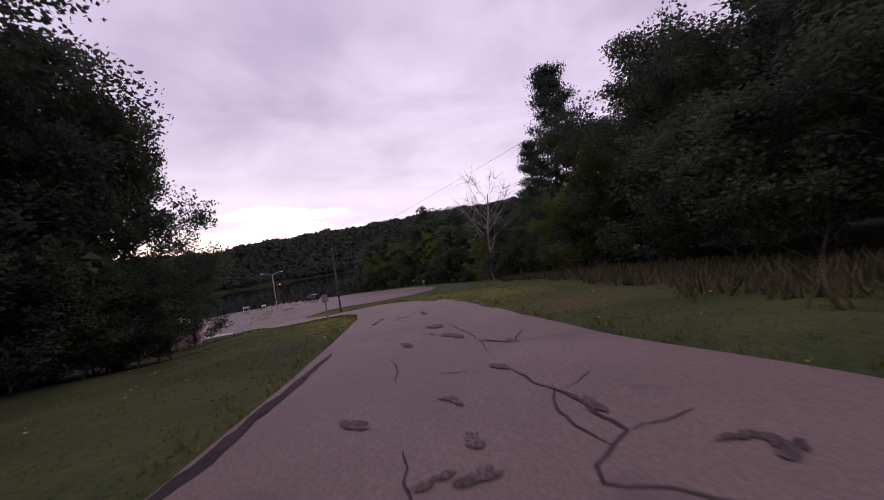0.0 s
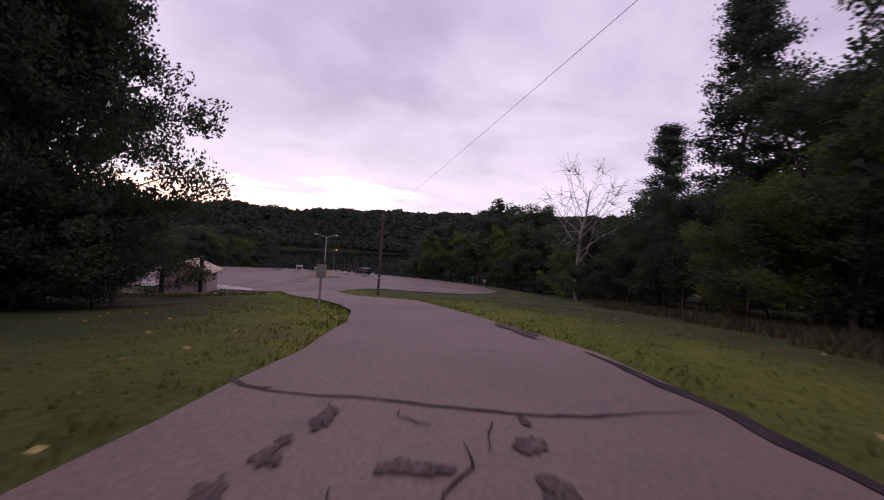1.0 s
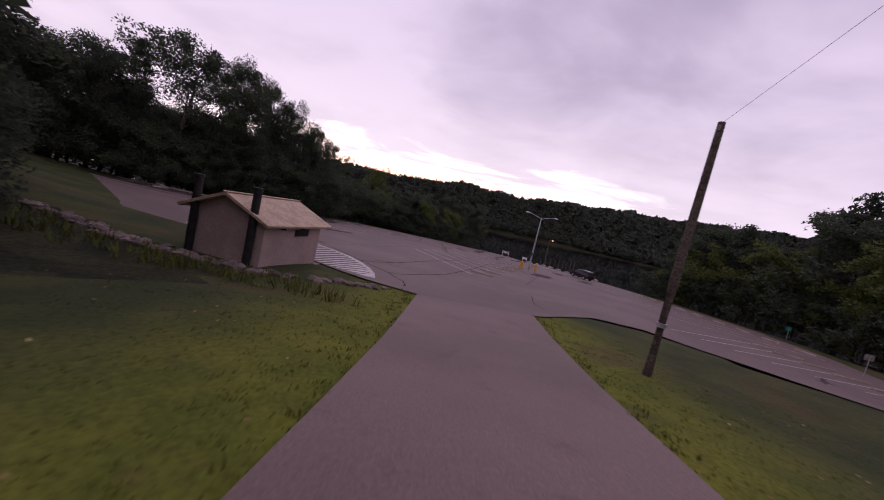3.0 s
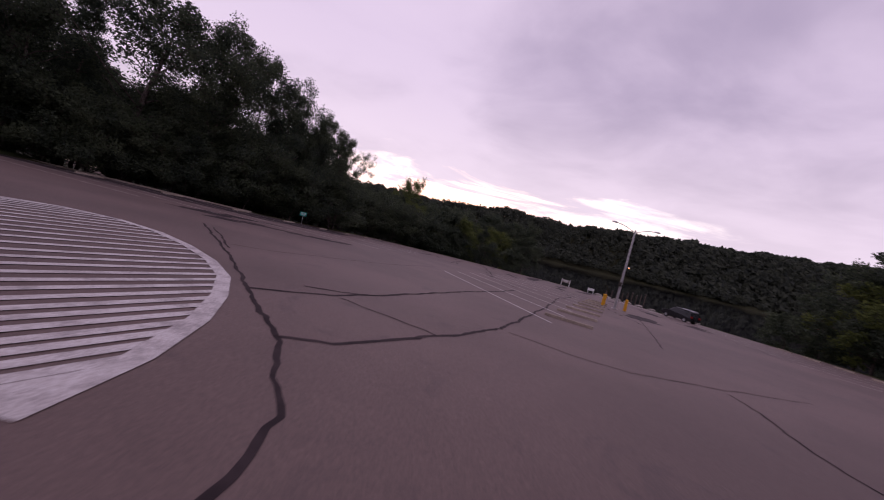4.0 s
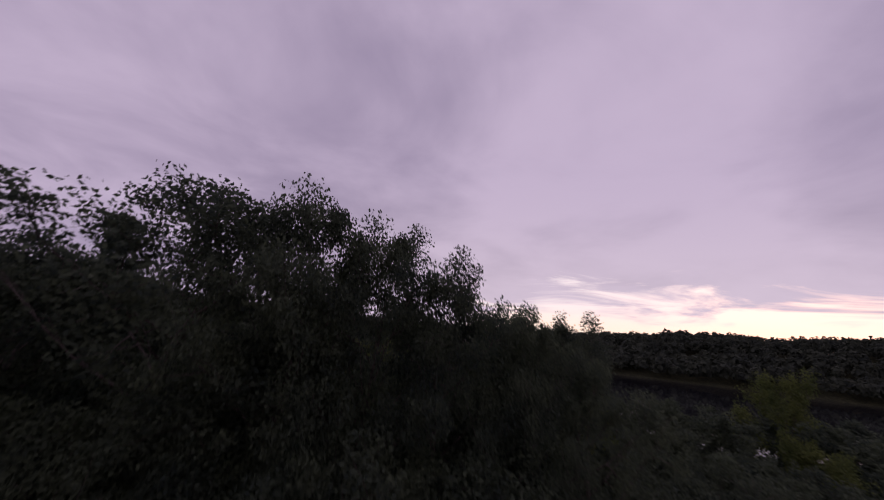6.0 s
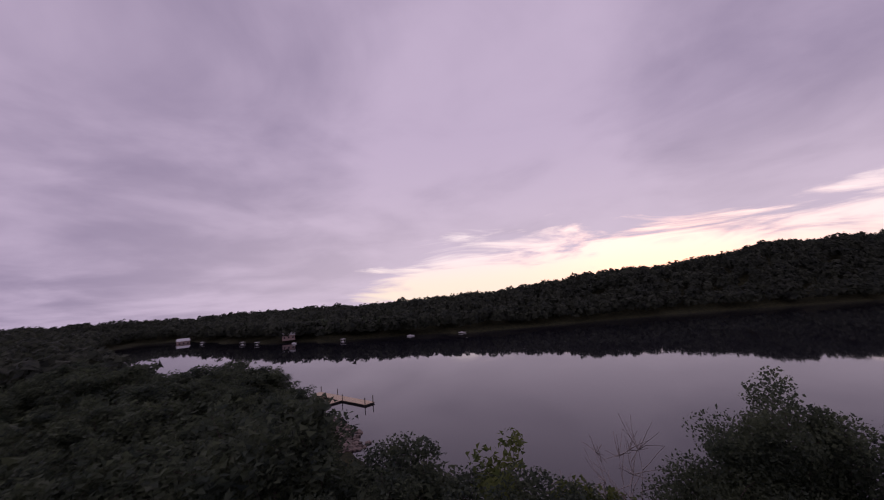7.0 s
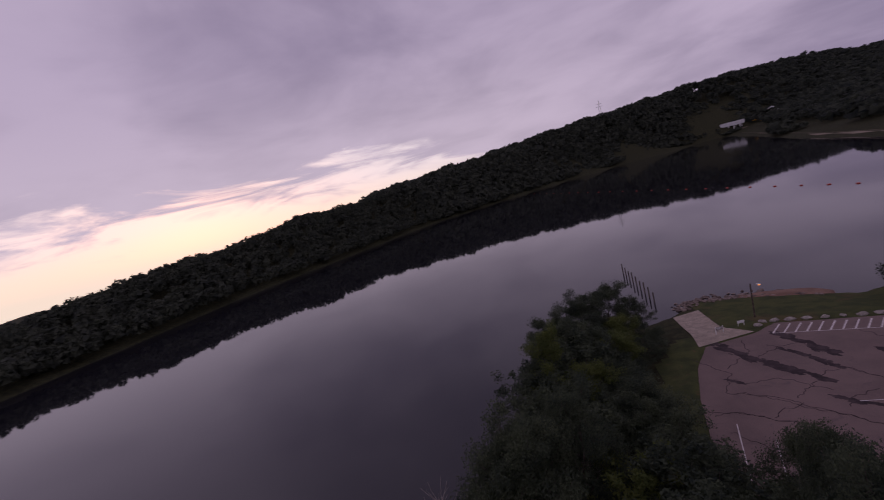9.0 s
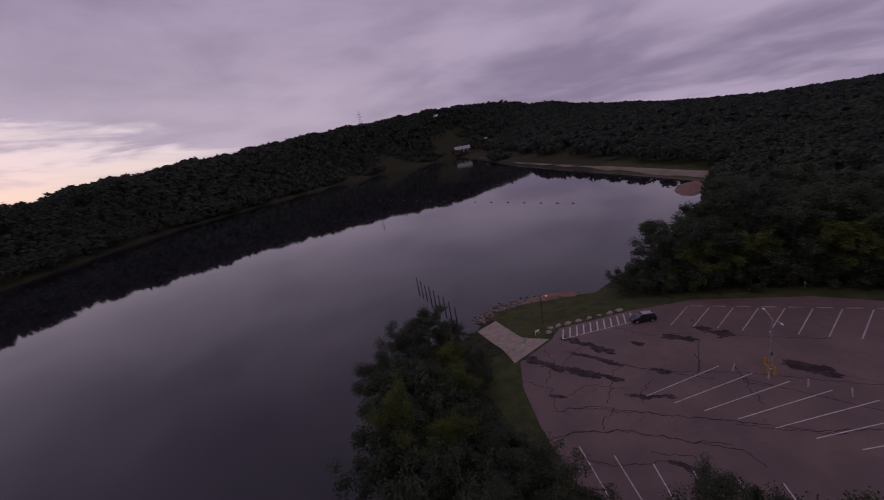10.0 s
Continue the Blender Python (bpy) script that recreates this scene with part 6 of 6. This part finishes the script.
# ---- small growth and litter ----
def tufts(name, spots, tall, wide, mat, label, seed, blades=5):
    rng = np.random.default_rng(seed)
    n = len(spots) * blades
    x = np.repeat(np.array([p[0] for p in spots]), blades) + rng.normal(0, wide, n)
    y = np.repeat(np.array([p[1] for p in spots]), blades) + rng.normal(0, wide, n)
    z = height(x, y)
    a, h = rng.uniform(0, 6.28, n), tall * rng.uniform(0.5, 1.3, n)
    lean_x, lean_y = rng.normal(0, 0.35, n) * h, rng.normal(0, 0.35, n) * h
    wd = 0.012 + 0.06 * h
    v = np.stack([np.stack([x - np.cos(a) * wd, y - np.sin(a) * wd, z - 0.02], 1), np.stack([x + np.cos(a) * wd, y + np.sin(a) * wd, z - 0.02], 1), np.stack([x + lean_x, y + lean_y, z + h], 1)], 1).reshape(-1, 3)
    return tagged(new(name, mesh_of(name, v.tolist(), np.arange(3 * n).reshape(n, 3).tolist(), [mat])), label, "grass", kind="stuff")


def verge(n, box_, keep, seed):
    rng = np.random.default_rng(seed)
    x, y = rng.uniform(box_[0], box_[1], n), rng.uniform(box_[2], box_[3], n)
    off = ~(inside(LOT, x, y) | inside(ROAD, x, y))
    d = np.minimum(away(LOT, x, y), away(ROAD, x, y))
    ok = off & keep(x, y, d)
    return list(zip(x[ok], y[ok]))


tufts("grass", verge(26000, (-26, 12, -2, 48), lambda x, y, d: d < 9, 1), 0.032, 0.06, M_BLADE, "short mown grass on the verges", 1, 4)
tufts("grass", verge(9000, (-26, 12, -2, 48), lambda x, y, d: d < 0.5, 2), 0.10, 0.06, M_BLADE, "ragged grass edge along the paving", 2, 5)
tufts("weeds", verge(5000, (3, 14, 0, 66), lambda x, y, d: (x > 6.5 + 0.4 * np.sin(y)) & (x < 12), 3), 0.38, 0.14, M_STRAW, "tall dry weeds along the edge of the wood", 3, 5)
tufts("weeds", verge(1500, (-40, -18, 20, 36), lambda x, y, d: np.abs((x + 30) * 0.8 - (y - 29)) < 1.6, 4), 0.35, 0.12, M_BLADE, "rank grass along the ditch by the restroom", 4, 6)
rng_ = np.random.default_rng(6)
lv = verge(900, (-24, 8, 0, 44), lambda x, y, d: d < 12, 7)
c_ = np.array([(x, y, 0.0) for x, y in lv])
c_[:, 2] = height(c_[:, 0], c_[:, 1]) + 0.06
v_, f_ = leaf_cards(c_, 0.045, rng_, 0.15)
tagged(new("fallen_leaves", mesh_of("fallen_leaves", v_.tolist(), f_.tolist(), [M_FALLEN])), "scattered fallen yellow-brown leaves on the grass", "leaves", kind="stuff")
